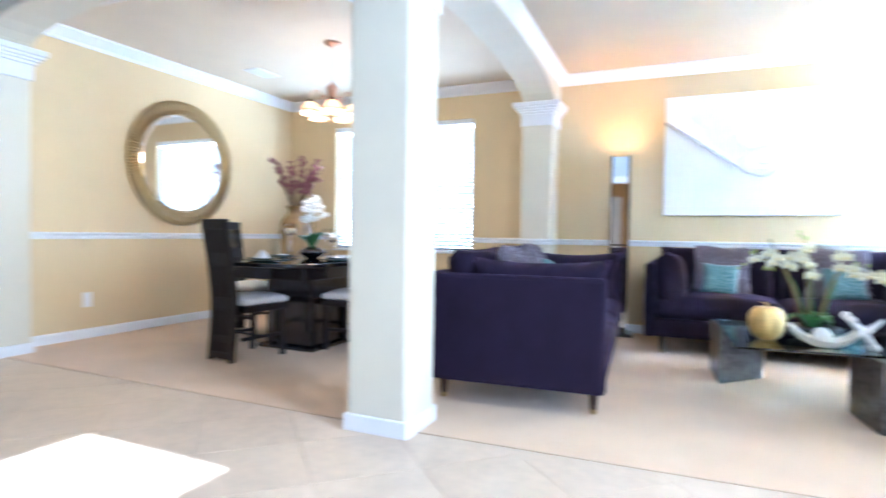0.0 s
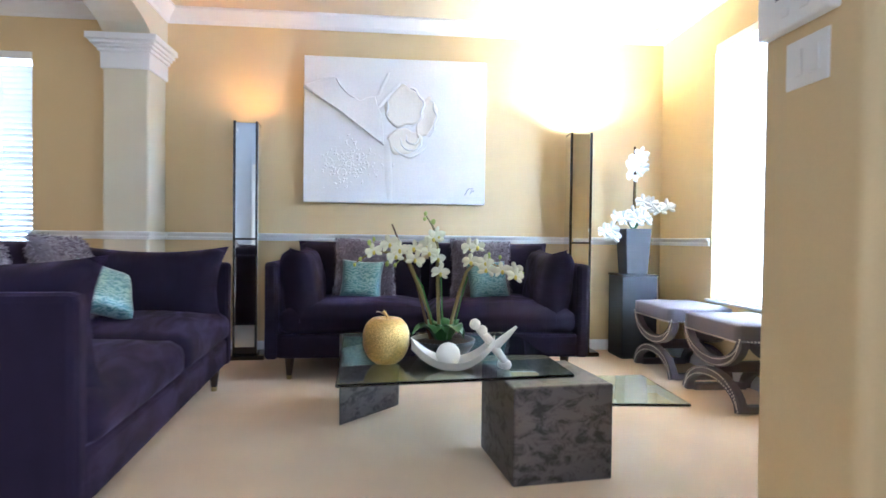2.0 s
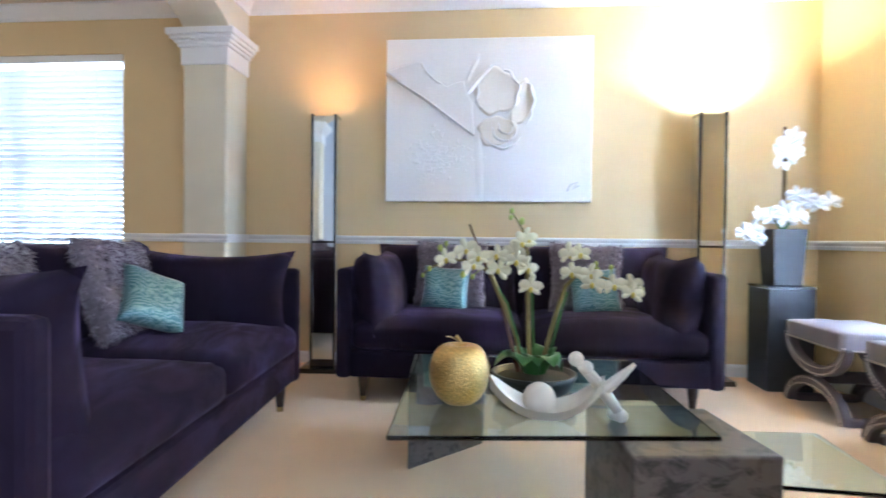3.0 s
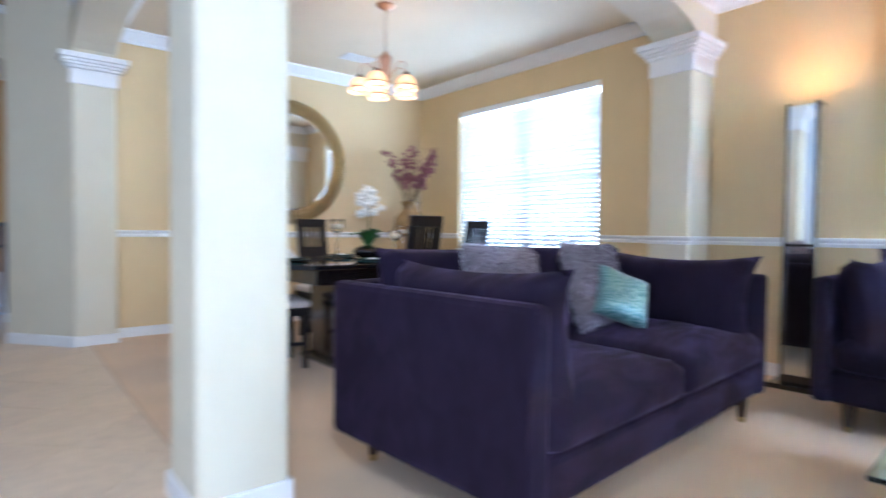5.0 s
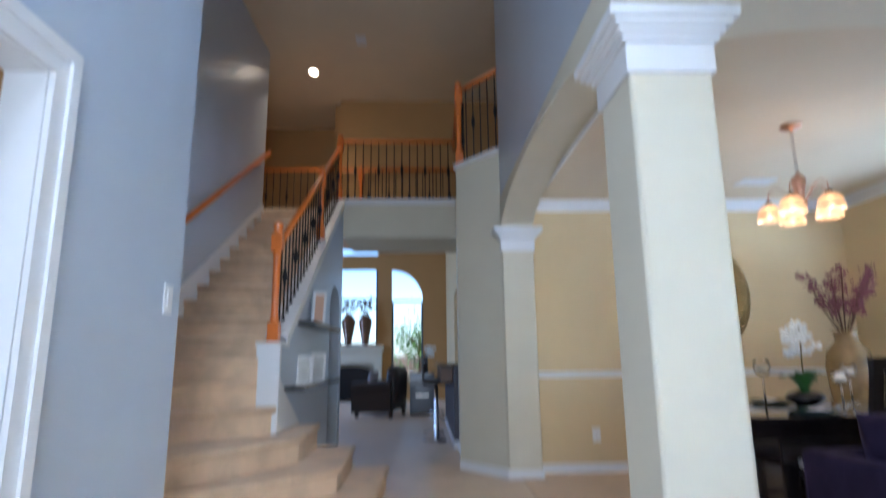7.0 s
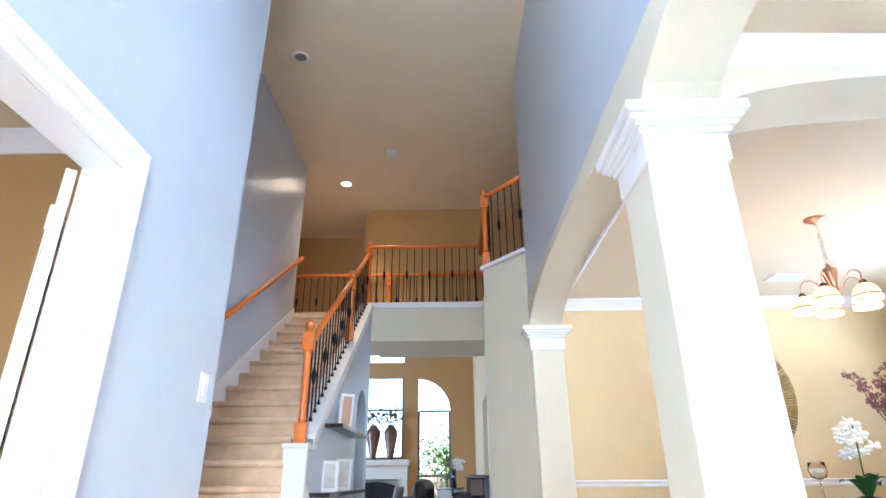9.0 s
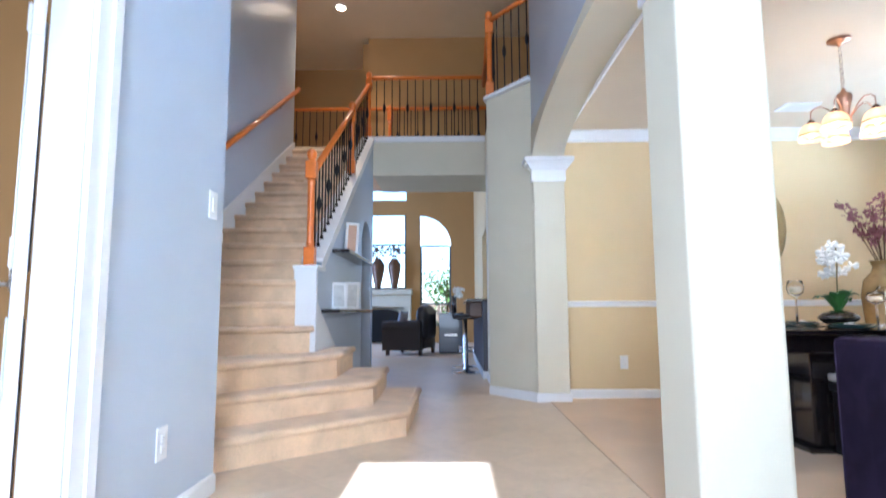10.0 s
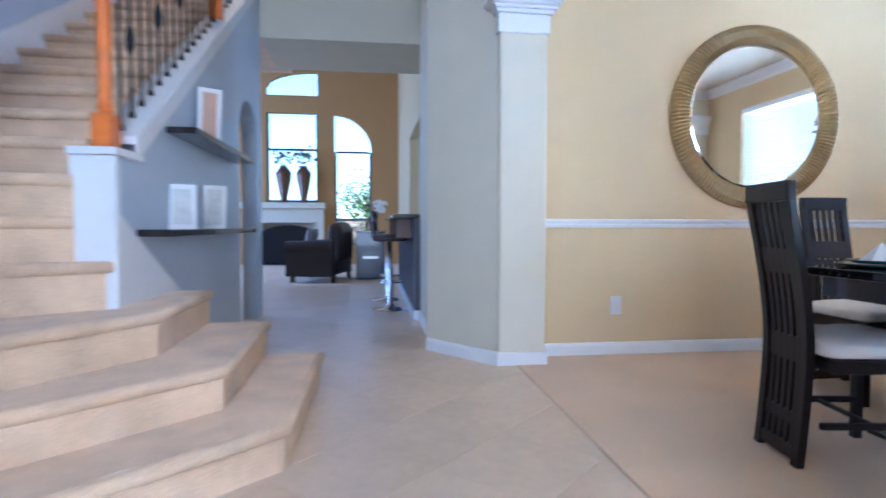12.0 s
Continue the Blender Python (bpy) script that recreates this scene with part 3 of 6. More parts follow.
for k, (shape, z) in enumerate(zip(SHAPES, ZS)):
    bm = bmesh.new()
    z0 = ZS[k - 1] - 0.03 if k else 0.0
    vs = prism(bm, shape, z0, z)
    soft = [e for e in bm.edges if all(abs(v.co.z - z) < 1e-4 for v in e.verts)]
    bmesh.ops.bevel(bm, geom=soft, offset=0.028, segments=4, profile=0.5, affect="EDGES")
    part("step", bm, STAIR_CARPET, stairs, smooth=False)
    bm = bmesh.new()
    if k < 3:
        line = shape[1:4] if k == 0 else shape[0:4]
    else:
        line = shape[0:2]
    tube(bm, [(x, y, z - 0.026) for x, y in line], 0.027, 10)
    part("nosing", bm, STAIR_CARPET, stairs, smooth=True)

# skirt along the wall and white end post of the knee wall
bm = bmesh.new()
slab(bm, [(-1.0, 0.1), (-1.0, 0.42), (-2.2, 1.06), (-2.75, 1.46), (-5.56, 3.17), (-5.56, 2.0), (-2.6, 0.1)][::-1], "y", STAIR_S + 0.001, STAIR_S + 0.018)
setting("stair_skirt", bm, WHITE, "white skirting board along the stair wall", "trim")
bm = boxes((-2.70, KNEE0 - 0.020, 0.50, -2.645, KNEE1 + 0.020, 1.205))
bevel(bm, 0.008, 2)
box(bm, -2.93, KNEE0 - 0.026, 1.206, -2.636, KNEE1 + 0.028, 1.238)
# white triangle laid on for the lit patch of the grey wall
slab(bm, [(-2.701, 0.50), (-2.701, 0.96), (-2.85, 0.868), (-3.45, 0.545)], "y", KNEE1 + 0.001, KNEE1 + 0.013)
slab(bm, [(-2.88, K(-2.88) - 0.035), (-2.88, K(-2.88)), (BEAM, K(BEAM)), (BEAM, K(BEAM) - 0.035)], "y", KNEE0 - 0.02, KNEE1 + 0.022)
slab(bm, [(-2.90, K(-2.90) - 0.13), (-2.90, K(-2.90) - 0.036), (BEAM, K(BEAM) - 0.036), (BEAM, K(BEAM) - 0.13)], "y", KNEE1 + 0.0, KNEE1 + 0.012)
setting("knee_wall_cap", bm, WHITE, "white cap, end panel and painted lit patch of the knee wall", "trim")


def newel(parent, x, y, z0, h):
    bm = boxes((x - 0.045, y - 0.045, z0, x + 0.045, y + 0.045, z0 + 0.16), (x - 0.045, y - 0.045, z0 + h - 0.26, x + 0.045, y + 0.045, z0 + h - 0.11))
    bevel(bm, 0.006, 2)
    lathe(bm, [(0.04, 0.16), (0.03, 0.175), (0.036, 0.19), (0.029, 0.22), (0.031, h - 0.32), (0.036, h - 0.29), (0.03, h - 0.275), (0.042, h - 0.26)], 16, (x, y, z0))
    lathe(bm, [(0.042, h - 0.11), (0.03, h - 0.095), (0.043, h - 0.06), (0.04, h - 0.025), (0.02, h - 0.004), (0, h)], 16, (x, y, z0))
    return part("newel_post", bm, OAK, parent)


def balusters(parent, pts):
    """Thin iron bars; every third one carries a twisted basket."""
    for i, (x, y, z0, z1) in enumerate(pts):
        bm = bmesh.new()
        tube(bm, [(x, y, z0), (x, y, z1)], 0.0075, 6)
        lathe(bm, [(0.016, 0), (0.016, 0.02), (0.008, 0.035)], 8, (x, y, z0))
        if i % 3 == 1:
            zc = (z0 + z1) / 2
            lathe(bm, [(0.008, -0.075), (0.02, -0.03), (0.023, 0), (0.02, 0.03), (0.008, 0.075)], 8, (x, y, zc))
        part("baluster", bm, IRON, parent)


def handrail(parent, pts, w=0.032, h=0.028):
    bm = bmesh.new()
    for a, b in zip(pts, pts[1:]):
        tube(bm, [a, b], w, 12, h / w)
    return part("handrail", bm, OAK, parent, smooth=True)


KY = (KNEE0 + KNEE1) / 2
rail = thing("stair_railing", (0, 0, 0), "orange oak stair railing with black iron balusters", "railing")
newel(rail, -2.78, KY, 1.238, 1.0)
newel(rail, -4.61, KY, K(-4.61), 0.88)
newel(rail, BEAM - 0.02, KY, 3.335, 0.98)
R = lambda x: K(x) + 0.76
handrail(rail, [(-2.84, KY, R(-2.84)), (BEAM, KY, R(BEAM))])
xs = [-2.93 - 0.1235 * i for i in range(24)]
balusters(rail, [(x, KY, K(x), R(x)) for x in xs if abs(x + 4.61) > 0.05])
bal = thing("balcony_railing", (0, 0, 0), "orange oak balcony railing with black iron balusters", "railing")
handrail(bal, [(BEAM - 0.02, KY, 4.215), (BEAM - 0.02, HALL_N + 0.02, 4.215)])
balusters(bal, [(BEAM - 0.02, KY + 0.11 + 0.112 * i, 3.335, 4.2) for i in range(14)])
far = thing("landing_railing", (0, 0, 0), "orange oak landing railing with black iron balusters", "railing")
handrail(far, [(-6.93, -0.6, 4.14), (-6.93, 4.6, 4.14)])
newel(far, -6.93, 1.75, UPPER, 0.95)
balusters(far, [(-6.93, -0.55 + 0.11 * i, UPPER, 4.12) for i in range(38)])
up = thing("gallery_railing", (0, 0, 0), "orange oak gallery railing on the angled wall", "railing")
newel(up, -4.14, 3.17, 3.216, 1.0)
handrail(up, [(-4.14, 3.17, 4.10), (-3.64, A0 + 0.02, 4.10)])
handrail(up, [(-4.14, 3.17, 4.08), (BEAM, 3.21, 4.08)])
balusters(up, [(-4.14 + 0.5 * t, 3.17 + 0.39 * t, 3.216, 4.09) for t in (0.2, 0.38, 0.56, 0.74, 0.92)])
balusters(up, [(-4.28 - 0.115 * i, 3.235, 3.172, 4.07) for i in range(13)])
wallrail = thing("wall_handrail", (0, 0, 0), "orange oak handrail on the stair wall", "handrail")
HR = lambda x: 1.752 + 0.645 * (-2.181 - x)
handrail(wallrail, [(-5.5, 0.66, HR(-5.5)), (-2.07, 0.66, HR(-2.07)), (-2.34, 0.66, 1.19), (-2.10, 0.61, 1.10)], 0.026, 0.03)
for x in (-2.6, -3.7, -4.8):
    bm = bmesh.new()
    tube(bm, [(x, 0.582, HR(x) - 0.07), (x, 0.64, HR(x) - 0.07), (x, 0.66, HR(x) - 0.02)], 0.006, 8)
    part("bracket", bm, STEEL, wallrail)

# shelves with books on the wall under the stairs
DARK = mat("black_lacquer", (0.018, 0.014, 0.014), 0.22, grain=30, amount=0.1, bump=0.02, coat=0.5)
for x0, x1, z in ((-4.80, -3.30, 1.44), (-4.85, -2.90, 0.885)):
    tagged(part("wall_shelf", mesh_box(0.003, (x0, KNEE1, z - 0.035, x1, KNEE1 + 0.16, z)), DARK), "black floating shelf on the grey wall", "shelf", "wall shelves")
PAPER = mat("white_paper", (0.78, 0.77, 0.74), 0.7, grain=40, amount=0.05)
PRINT = mat("grey_print", (0.62, 0.62, 0.60), 0.6, grain=14, amount=0.35)
WARM = mat("peach_print", (0.62, 0.40, 0.28), 0.6, grain=8, amount=0.2)
BLUE = mat("blue_cover", (0.08, 0.16, 0.30), 0.5, grain=8, amount=0.2)


def picture(name, label, x, z, w, h, lean, material, turn, out=0.062):
    p = thing(name, (x, KNEE1 + out, z), label, "picture frame", "frames on the shelf", turn)
    t = 0.018
    M = Matrix.Rotation(radians(lean), 4, "X")
    bm = boxes((-w / 2, -t, 0, -w / 2 + 0.025, 0, h), (w / 2 - 0.025, -t, 0, w / 2, 0, h), (-w / 2 + 0.025, -t, 0, w / 2 - 0.025, 0, 0.025), (-w / 2 + 0.025, -t, h - 0.025, w / 2 - 0.025, 0, h))
    bmesh.ops.transform(bm, matrix=M, verts=bm.verts)
    part("frame", bm, WHITE, p)
    bm = boxes((-w / 2 + 0.026, -t * 0.8, 0.026, w / 2 - 0.026, -0.004, h - 0.026))
    bmesh.ops.transform(bm, matrix=M, verts=bm.verts)
    part("print", bm, material, p)


picture("picture_frame", "small white frame leaning on the shelf", -3.36, 0.886, 0.15, 0.25, 6, PRINT, -62)
picture("picture_frame", "white framed print leaning on the shelf", -3.92, 0.886, 0.15, 0.28, -7, PRINT, -58, 0.075)
picture("picture_frame", "peach coloured print in a pale frame", -3.80, 1.441, 0.14, 0.32, -8, WARM, -58, 0.085)
picture("picture_frame", "blue print leaning behind the peach one", -3.90, 1.441, 0.12, 0.27, -4, BLUE, -62, 0.055)

# plates, switches and vents
def plate(name, label, m, w, h, slots):
    p = new(name)
    p.matrix_basis = m
    tagged(p, label, name.replace("_", " "))
    part("cover", mesh_box(0.002, (-w / 2, -0.007, -h / 2, w / 2, 0, h / 2)), WHITE, p)
    for x, z, a, b, dark in slots:
        part("rocker" if not dark else "socket", mesh_box(0.001, (x - a / 2, -0.013, z - b / 2, x + a / 2, -0.006, z + b / 2)), IRON if dark else WHITE, p)
    return p


SOCK = [(0, 0.02, 0.03, 0.028, False), (0, -0.02, 0.03, 0.028, False), (-0.006, 0.02, 0.003, 0.009, True), (0.006, 0.02, 0.003, 0.009, True), (-0.006, -0.02, 0.003, 0.009, True), (0.006, -0.02, 0.003, 0.009, True)]
plate("light_switch", "white rocker light switch on the grey wall", pose(-0.87, FOYER_S, 1.385, 0, 0, 180), 0.085, 0.135, [(0, 0, 0.034, 0.068, False)])
plate("power_outlet", "white power outlet low on the grey wall", pose(-0.487, FOYER_S, 0.345, 0, 0, 180), 0.08, 0.13, SOCK)
plate("power_outlet", "white power outlet low on the tan wall", pose(WEST, 4.434, 0.35, 0, 0, 90), 0.08, 0.13, SOCK)
plate("light_switch", "white double light switch under the alarm panel", pose(STUB, 3.98, 1.39, 0, 0, -90), 0.145, 0.125, [(-0.03, 0, 0.034, 0.068, False), (0.03, 0, 0.034, 0.068, False)])
panel = thing("alarm_panel", (STUB, 4.005, 1.575), "white alarm keypad with grey display on the tan wall", "alarm panel", turn=-90)
part("housing", mesh_box(0.006, (-0.13, -0.035, -0.09, 0.13, 0, 0.09)), WHITE, panel)
part("display", mesh_box(0.001, (-0.055, -0.037, -0.005, 0.075, -0.034, 0.065)), mat("grey_display", (0.22, 0.23, 0.24), 0.25), panel, "grey display")
for x in (-0.02, 0.05):
    part("button", mesh_box(0.002, (x - 0.015, -0.038, -0.06, x + 0.015, -0.034, -0.035)), WHITE, panel)


def ceiling_vent(x, y, z, w, d):
    v = thing("ceiling_vent", (x, y, z), "white slatted ceiling air vent", "ceiling vent")
    part("frame", mesh_box(0.002, (-w / 2, -d / 2, -0.012, w / 2, d / 2, -0.001)), WHITE, v)
    for i in range(5):
        yy = -d / 2 + d * (i + 1) / 6
        part("slat", boxes((-w / 2 + 0.02, yy - 0.006, -0.018, w / 2 - 0.02, yy + 0.006, -0.0125)), WHITE, v)


ceiling_vent(-3.15, 5.9, CEILING, 0.20, 0.32)
ceiling_vent(-5.18, 1.92, HIGH, 0.22, 0.14)
LAMP_ON = glow("lamp_diffuser_lit", (1.0, 0.70, 0.40), 22)
for x, y, lit in ((-6.05, 1.1, True), (-3.13, 1.1, False)):
    c = thing("recessed_light", (x, y, HIGH), "white recessed ceiling light, " + ("lit" if lit else "switched off"), "ceiling light")
    bm = bmesh.new()
    lathe(bm, [(0.065, -0.001), (0.09, -0.001), (0.095, -0.006), (0.09, -0.012), (0.066, -0.012)], 24)
    part("trim_ring", bm, WHITE, c, smooth=True)
    bm = bmesh.new()
    lathe(bm, [(0, -0.004), (0.066, -0.004), (0.066, -0.006), (0, -0.006)], 24)
    part("bulb_face", bm, LAMP_ON if lit else mat("grey_reflector", (0.35, 0.34, 0.32), 0.4, 0.5), c)
d = bpy.data.lights.new("recessed_bulb", "SPOT")
d.energy, d.color, d.spot_size, d.spot_blend, d.shadow_soft_size = 26, (1.0, 0.68, 0.36), radians(110), 0.6, 0.05
new("recessed_bulb", d).matrix_world = look((-6.05, 1.1, HIGH - 0.03), (-6.05, 1.1, 0))

# ---- living room ----
VELVET = mat("aubergine_velvet", (0.012, 0.0069, 0.020), 0.85, grain=300, amount=0.15, bump=0.2, spec=0.2, blotch=5, blotch_amount=0.35, sheen=0.22)
VELVET.node_tree.nodes["Principled BSDF"].inputs["Sheen Tint"].default_value = (0.28, 0.20, 0.44, 1)
VELVET.node_tree.nodes["Principled BSDF"].inputs["Sheen Roughness"].default_value = 0.45
# brushed streaks in the pile
_n, _l = VELVET.node_tree.nodes, VELVET.node_tree.links
_map, _no, _r = _n.new("ShaderNodeMapping"), _n.new("ShaderNodeTexNoise"), _n.new("ShaderNodeMapRange")
_map.inputs["Scale"].default_value, _map.inputs["Rotation"].default_value = (3.0, 8.0, 5.0), (0.3, 0.5, 0.6)
_no.inputs["Scale"].default_value, _no.inputs["Detail"].default_value, _no.inputs["Distortion"].default_value = 1.6, 5, 0.8
_r.inputs["From Min"].default_value, _r.inputs["From Max"].default_value = 0.38, 0.66
_r.inputs["To Min"].default_value, _r.inputs["To Max"].default_value = 0.02, 0.38
_l.new(_n["Texture Coordinate"].outputs["Object"], _map.inputs["Vector"])
_l.new(_map.outputs[0], _no.inputs["Vector"])
_l.new(_no.outputs["Fac"], _r.inputs["Value"])
_l.new(_r.outputs[0], _n["Principled BSDF"].inputs["Sheen Weight"])
LEG = mat("dark_walnut", (0.035, 0.018, 0.012), 0.35, grain=30, amount=0.2)
BRASS = mat("antique_brass", (0.45, 0.32, 0.14), 0.35, 1.0, grain=60)


def cushion(bm, w, h, t, n=14, pinch=0.10, m=None, puff=0.45):
    """A filled cushion, w by h and t thick, its corners drawn out to points; it stands in the xz plane."""
    grid = {}
    for s in (-1, 1):
        for i in range(n + 1):
            for j in range(n + 1):
                u, v = 2 * i / n - 1, 2 * j / n - 1
                if s == 1 and (i in (0, n) or j in (0, n)):
                    grid[s, i, j] = grid[-1, i, j]
                    continue
                x = u * w / 2 * (1 - pinch * (1 - v * v) * u * u)
                z = v * h / 2 * (1 - pinch * (1 - u * u) * v * v)
                y = s * t / 2 * ((1 - u ** 4) * (1 - v ** 4)) ** puff
                grid[s, i, j] = bm.verts.new((x, y + 0.012 * noise.noise((x * 7 + w, z * 7, t * 30)), z))
        for i in range(n):
            for j in range(n):
                q = [grid[s, i, j], grid[s, i + 1, j], grid[s, i + 1, j + 1], grid[s, i, j + 1]]
                bm.faces.new(q if s == -1 else q[::-1])
    made = list(set(grid.values()))
    if m is not None:
        bmesh.ops.transform(bm, matrix=m, verts=made)
    return made


def soft_block(bm, x0, y0, z0, x1, y1, z1, r=0.05, crown=0.03, n=16):
    """A seat cushion: a rounded block with a crowned top and slightly uneven faces."""
    vs = box(bm, x0, y0, z0, x1, y1, z1)
    edges = list({e for v in vs for e in v.link_edges})
    bmesh.ops.subdivide_edges(bm, edges=edges, cuts=n, use_grid_fill=True)
    cx, cy, cz = (x0 + x1) / 2, (y0 + y1) / 2, (z0 + z1) / 2
    for v in bm.verts:
        p = v.co
        d = [min(p[k] - a, b - p[k]) for k, (a, b) in enumerate(((x0, x1), (y0, y1), (z0, z1)))]
        q = Vector(p)
        inner = Vector((min(max(p.x, x0 + r), x1 - r), min(max(p.y, y0 + r), y1 - r), min(max(p.z, z0 + r), z1 - r)))
        if (p - inner).length > 1e-6:
            q = inner + (p - inner).normalized() * min(r, (p - inner).length)
        u, w = (p.x - cx) / (x1 - x0) * 2, (p.y - cy) / (y1 - y0) * 2
        if p.z > cz:
            q.z += crown * (1 - u * u) * (1 - w ** 4) + 0.008 * noise.noise((p.x * 5, p.y * 9, 1)) + 0.003 * noise.noise((p.x * 22, p.y * 12, 4))
        v.co = q


def sofa(label, m, L=2.13, D=1.0):
    """Front towards local -y; origin at the middle of the floor plan."""
    s = thing("sofa", label=label, category="sofa", group="velvet sofas")
    s.matrix_basis = m
    H, A = 0.765, 0.085
    bm = mesh_box(0.02, (-L / 2 + A - 0.01, -D / 2 + 0.012, 0.145, L / 2 - A + 0.01, D / 2 - 0.02, 0.30))
    part("seat_frame", bm, VELVET, s)
    bm = mesh_box(0.025, (-L / 2 + A, D / 2 - 0.09, 0.146, L / 2 - A, D / 2, H))
    part("backrest", bm, VELVET, s)
    for x in (-L / 2, L / 2 - A):
        part("armrest", mesh_box(0.025, (x, -D / 2, 0.14, x + A, D / 2, H)), VELVET, s)
    half = (L - 2 * A) / 2
    for k in (-1, 1):
        bm = bmesh.new()
        a, b = sorted((0.004 * k, k * (half - 0.004)))
        soft_block(bm, a, -D / 2 - 0.014, 0.302, b, D / 2 - 0.10, 0.462, 0.06, 0.062)
        part("seat_cushion", bm, VELVET, s, smooth=True)
    for k in (-1, 1):
        bm = bmesh.new()
        cushion(bm, half * 0.98, 0.50, 0.24, m=Matrix.Translation((k * half / 2, D / 2 - 0.22, 0.655)) @ Matrix.Rotation(radians(-10), 4, "X"), pinch=0.05, puff=0.3)
        part("back_cushion", bm, VELVET, s, smooth=True)
    for k in (-1, 1):
        bm = bmesh.new()
        cushion(bm, D * 0.80, 0.49, 0.25, m=Matrix.Translation((k * (half - 0.115), -0.12, 0.622)) @ Matrix.Rotation(radians(k * 8), 4, "Y") @ Matrix.Rotation(radians(90), 4, "Z"), pinch=0.15, puff=0.46)
        part("arm_cushion", bm, VELVET, s, smooth=True)
    for x in (-L / 2 + 0.15, L / 2 - 0.15):
        for y in (-D / 2 + 0.07, D / 2 - 0.09):
            bm = bmesh.new()
            lathe(bm, [(0, 0.03), (0.018, 0.03), (0.032, 0.15), (0, 0.15)], 14, (x, y, 0))
            leg = part("leg", bm, LEG, s, smooth=False)
            bm = bmesh.new()
            lathe(bm, [(0, 0), (0.017, 0), (0.019, 0.03), (0, 0.03)], 14, (x, y, 0))
            part("ferrule", bm, BRASS, leg, "brass ferrule")
    return s


SOFA_A = pose(0.134, 5.163, 0, 0, 0, 94.3)
SOFA_B = pose(1.825, 6.70, 0, 0, 0, 0)
sofa("aubergine velvet sofa with its arm towards the foyer", SOFA_A, 2.0, 1.04)
sofa("aubergine velvet sofa standing under the relief painting", SOFA_B, 2.13, 0.92)

# loose pillows
FUZZ = mat("mauve_grey_shag", (0.20, 0.165, 0.185), 0.95, grain=70, amount=0.5, bump=1.0, spec=0.1, sheen=0.6, blotch=12, blotch_amount=0.2)
SHAG = mat("mauve_grey_strands", (0.24, 0.20, 0.225), 0.8, grain=40, amount=0.2, bump=0, spec=0.2)
_n, _l = SHAG.node_tree.nodes, SHAG.node_tree.links
_g, _cr = _n.new("ShaderNodeNewGeometry"), _n.new("ShaderNodeValToRGB")
_cr.color_ramp.elements[0].color, _cr.color_ramp.elements[1].color = (0.07, 0.05, 0.075, 1), (0.42, 0.36, 0.40, 1)
_l.new(_g.outputs["Random Per Island"], _cr.inputs["Fac"])
_l.new(_cr.outputs["Color"], _n["Hue/Saturation/Value"].inputs["Color"])


def teal_fabric():
    m = mat("teal_sequin_fabric", (0.10, 0.33, 0.36), 0.45, grain=120, amount=0.3, bump=0.4, sheen=0.3)
    n, l = m.node_tree.nodes, m.node_tree.links
    w = n.new("ShaderNodeTexWave")
    w.wave_type = "RINGS"
    w.inputs["Scale"].default_value, w.inputs["Distortion"].default_value, w.inputs["Detail"].default_value = 26, 14, 4
    co = n.new("ShaderNodeTexCoord")
    l.new(co.outputs["Object"], w.inputs["Vector"])
    ramp = n.new("ShaderNodeValToRGB")
    ramp.color_ramp.elements[0].color, ramp.color_ramp.elements[1].color = (0.05, 0.155, 0.18, 1), (0.24, 0.36, 0.35, 1)
    l.new(w.outputs["Fac"], ramp.inputs["Fac"])
    l.new(ramp.outputs["Color"], n["Principled BSDF"].inputs["Base Color"])
    n["Principled BSDF"].inputs["Metallic"].default_value, n["Principled BSDF"].inputs["Roughness"].default_value = 0.35, 0.32
    return m


TEAL = teal_fabric()


def pillow(name, label, m, size, t, material, shaggy=False):
    bm = bmesh.new()
    cushion(bm, size, size, t, n=20, pinch=0.08, m=None, puff=0.5)
    if shaggy:
        for v in bm.verts:
            v.co += Vector((noise.noise(v.co * 30), noise.noise(v.co * 31 + Vector((5, 0, 0))), noise.noise(v.co * 29))) * 0.012
    p = part(name, bm, material, smooth=True)
    p.matrix_basis = m
    if shaggy:
        rg = random.Random(int(size * 1000) + len(bpy.data.objects))
        me = p.data
        bm = bmesh.new()
        faces = [f for f in me.polygons]
        for _ in range(5200):
            f = rg.choice(faces)
            vs = [me.vertices[i].co for i in f.vertices]
            a = vs[0].lerp(vs[1], rg.random()).lerp(vs[3].lerp(vs[2], rg.random()), rg.random())
            d = (f.normal * 0.7 + Vector((rg.gauss(0, 0.55), rg.gauss(0, 0.3), rg.gauss(-0.35, 0.5)))).normalized()
            s = d.cross(Vector((rg.random(), rg.random(), rg.random()))).normalized() * 0.0022
            ln = rg.uniform(0.012, 0.026)
            v = [bm.verts.new(a - s), bm.verts.new(a + s), bm.verts.new(a + d * ln * 0.6 + s * 0.8), bm.verts.new(a + d * ln + Vector((0, 0, -0.006))), bm.verts.new(a + d * ln * 0.6 - s * 0.8)]
            bm.faces.new(v)
        tagged(part("fur_cover", bm, SHAG, p), kind="stuff")
    return tagged(p, label, "pillow", "throw pillows")


def rest(base, x, y, z, lean, turn=0, roll=0):
    return base @ Matrix.Translation((x, y, z)) @ Matrix.Rotation(radians(turn), 4, "Z") @ Matrix.Rotation(radians(lean), 4, "X") @ Matrix.Rotation(radians(roll), 4, "Y")


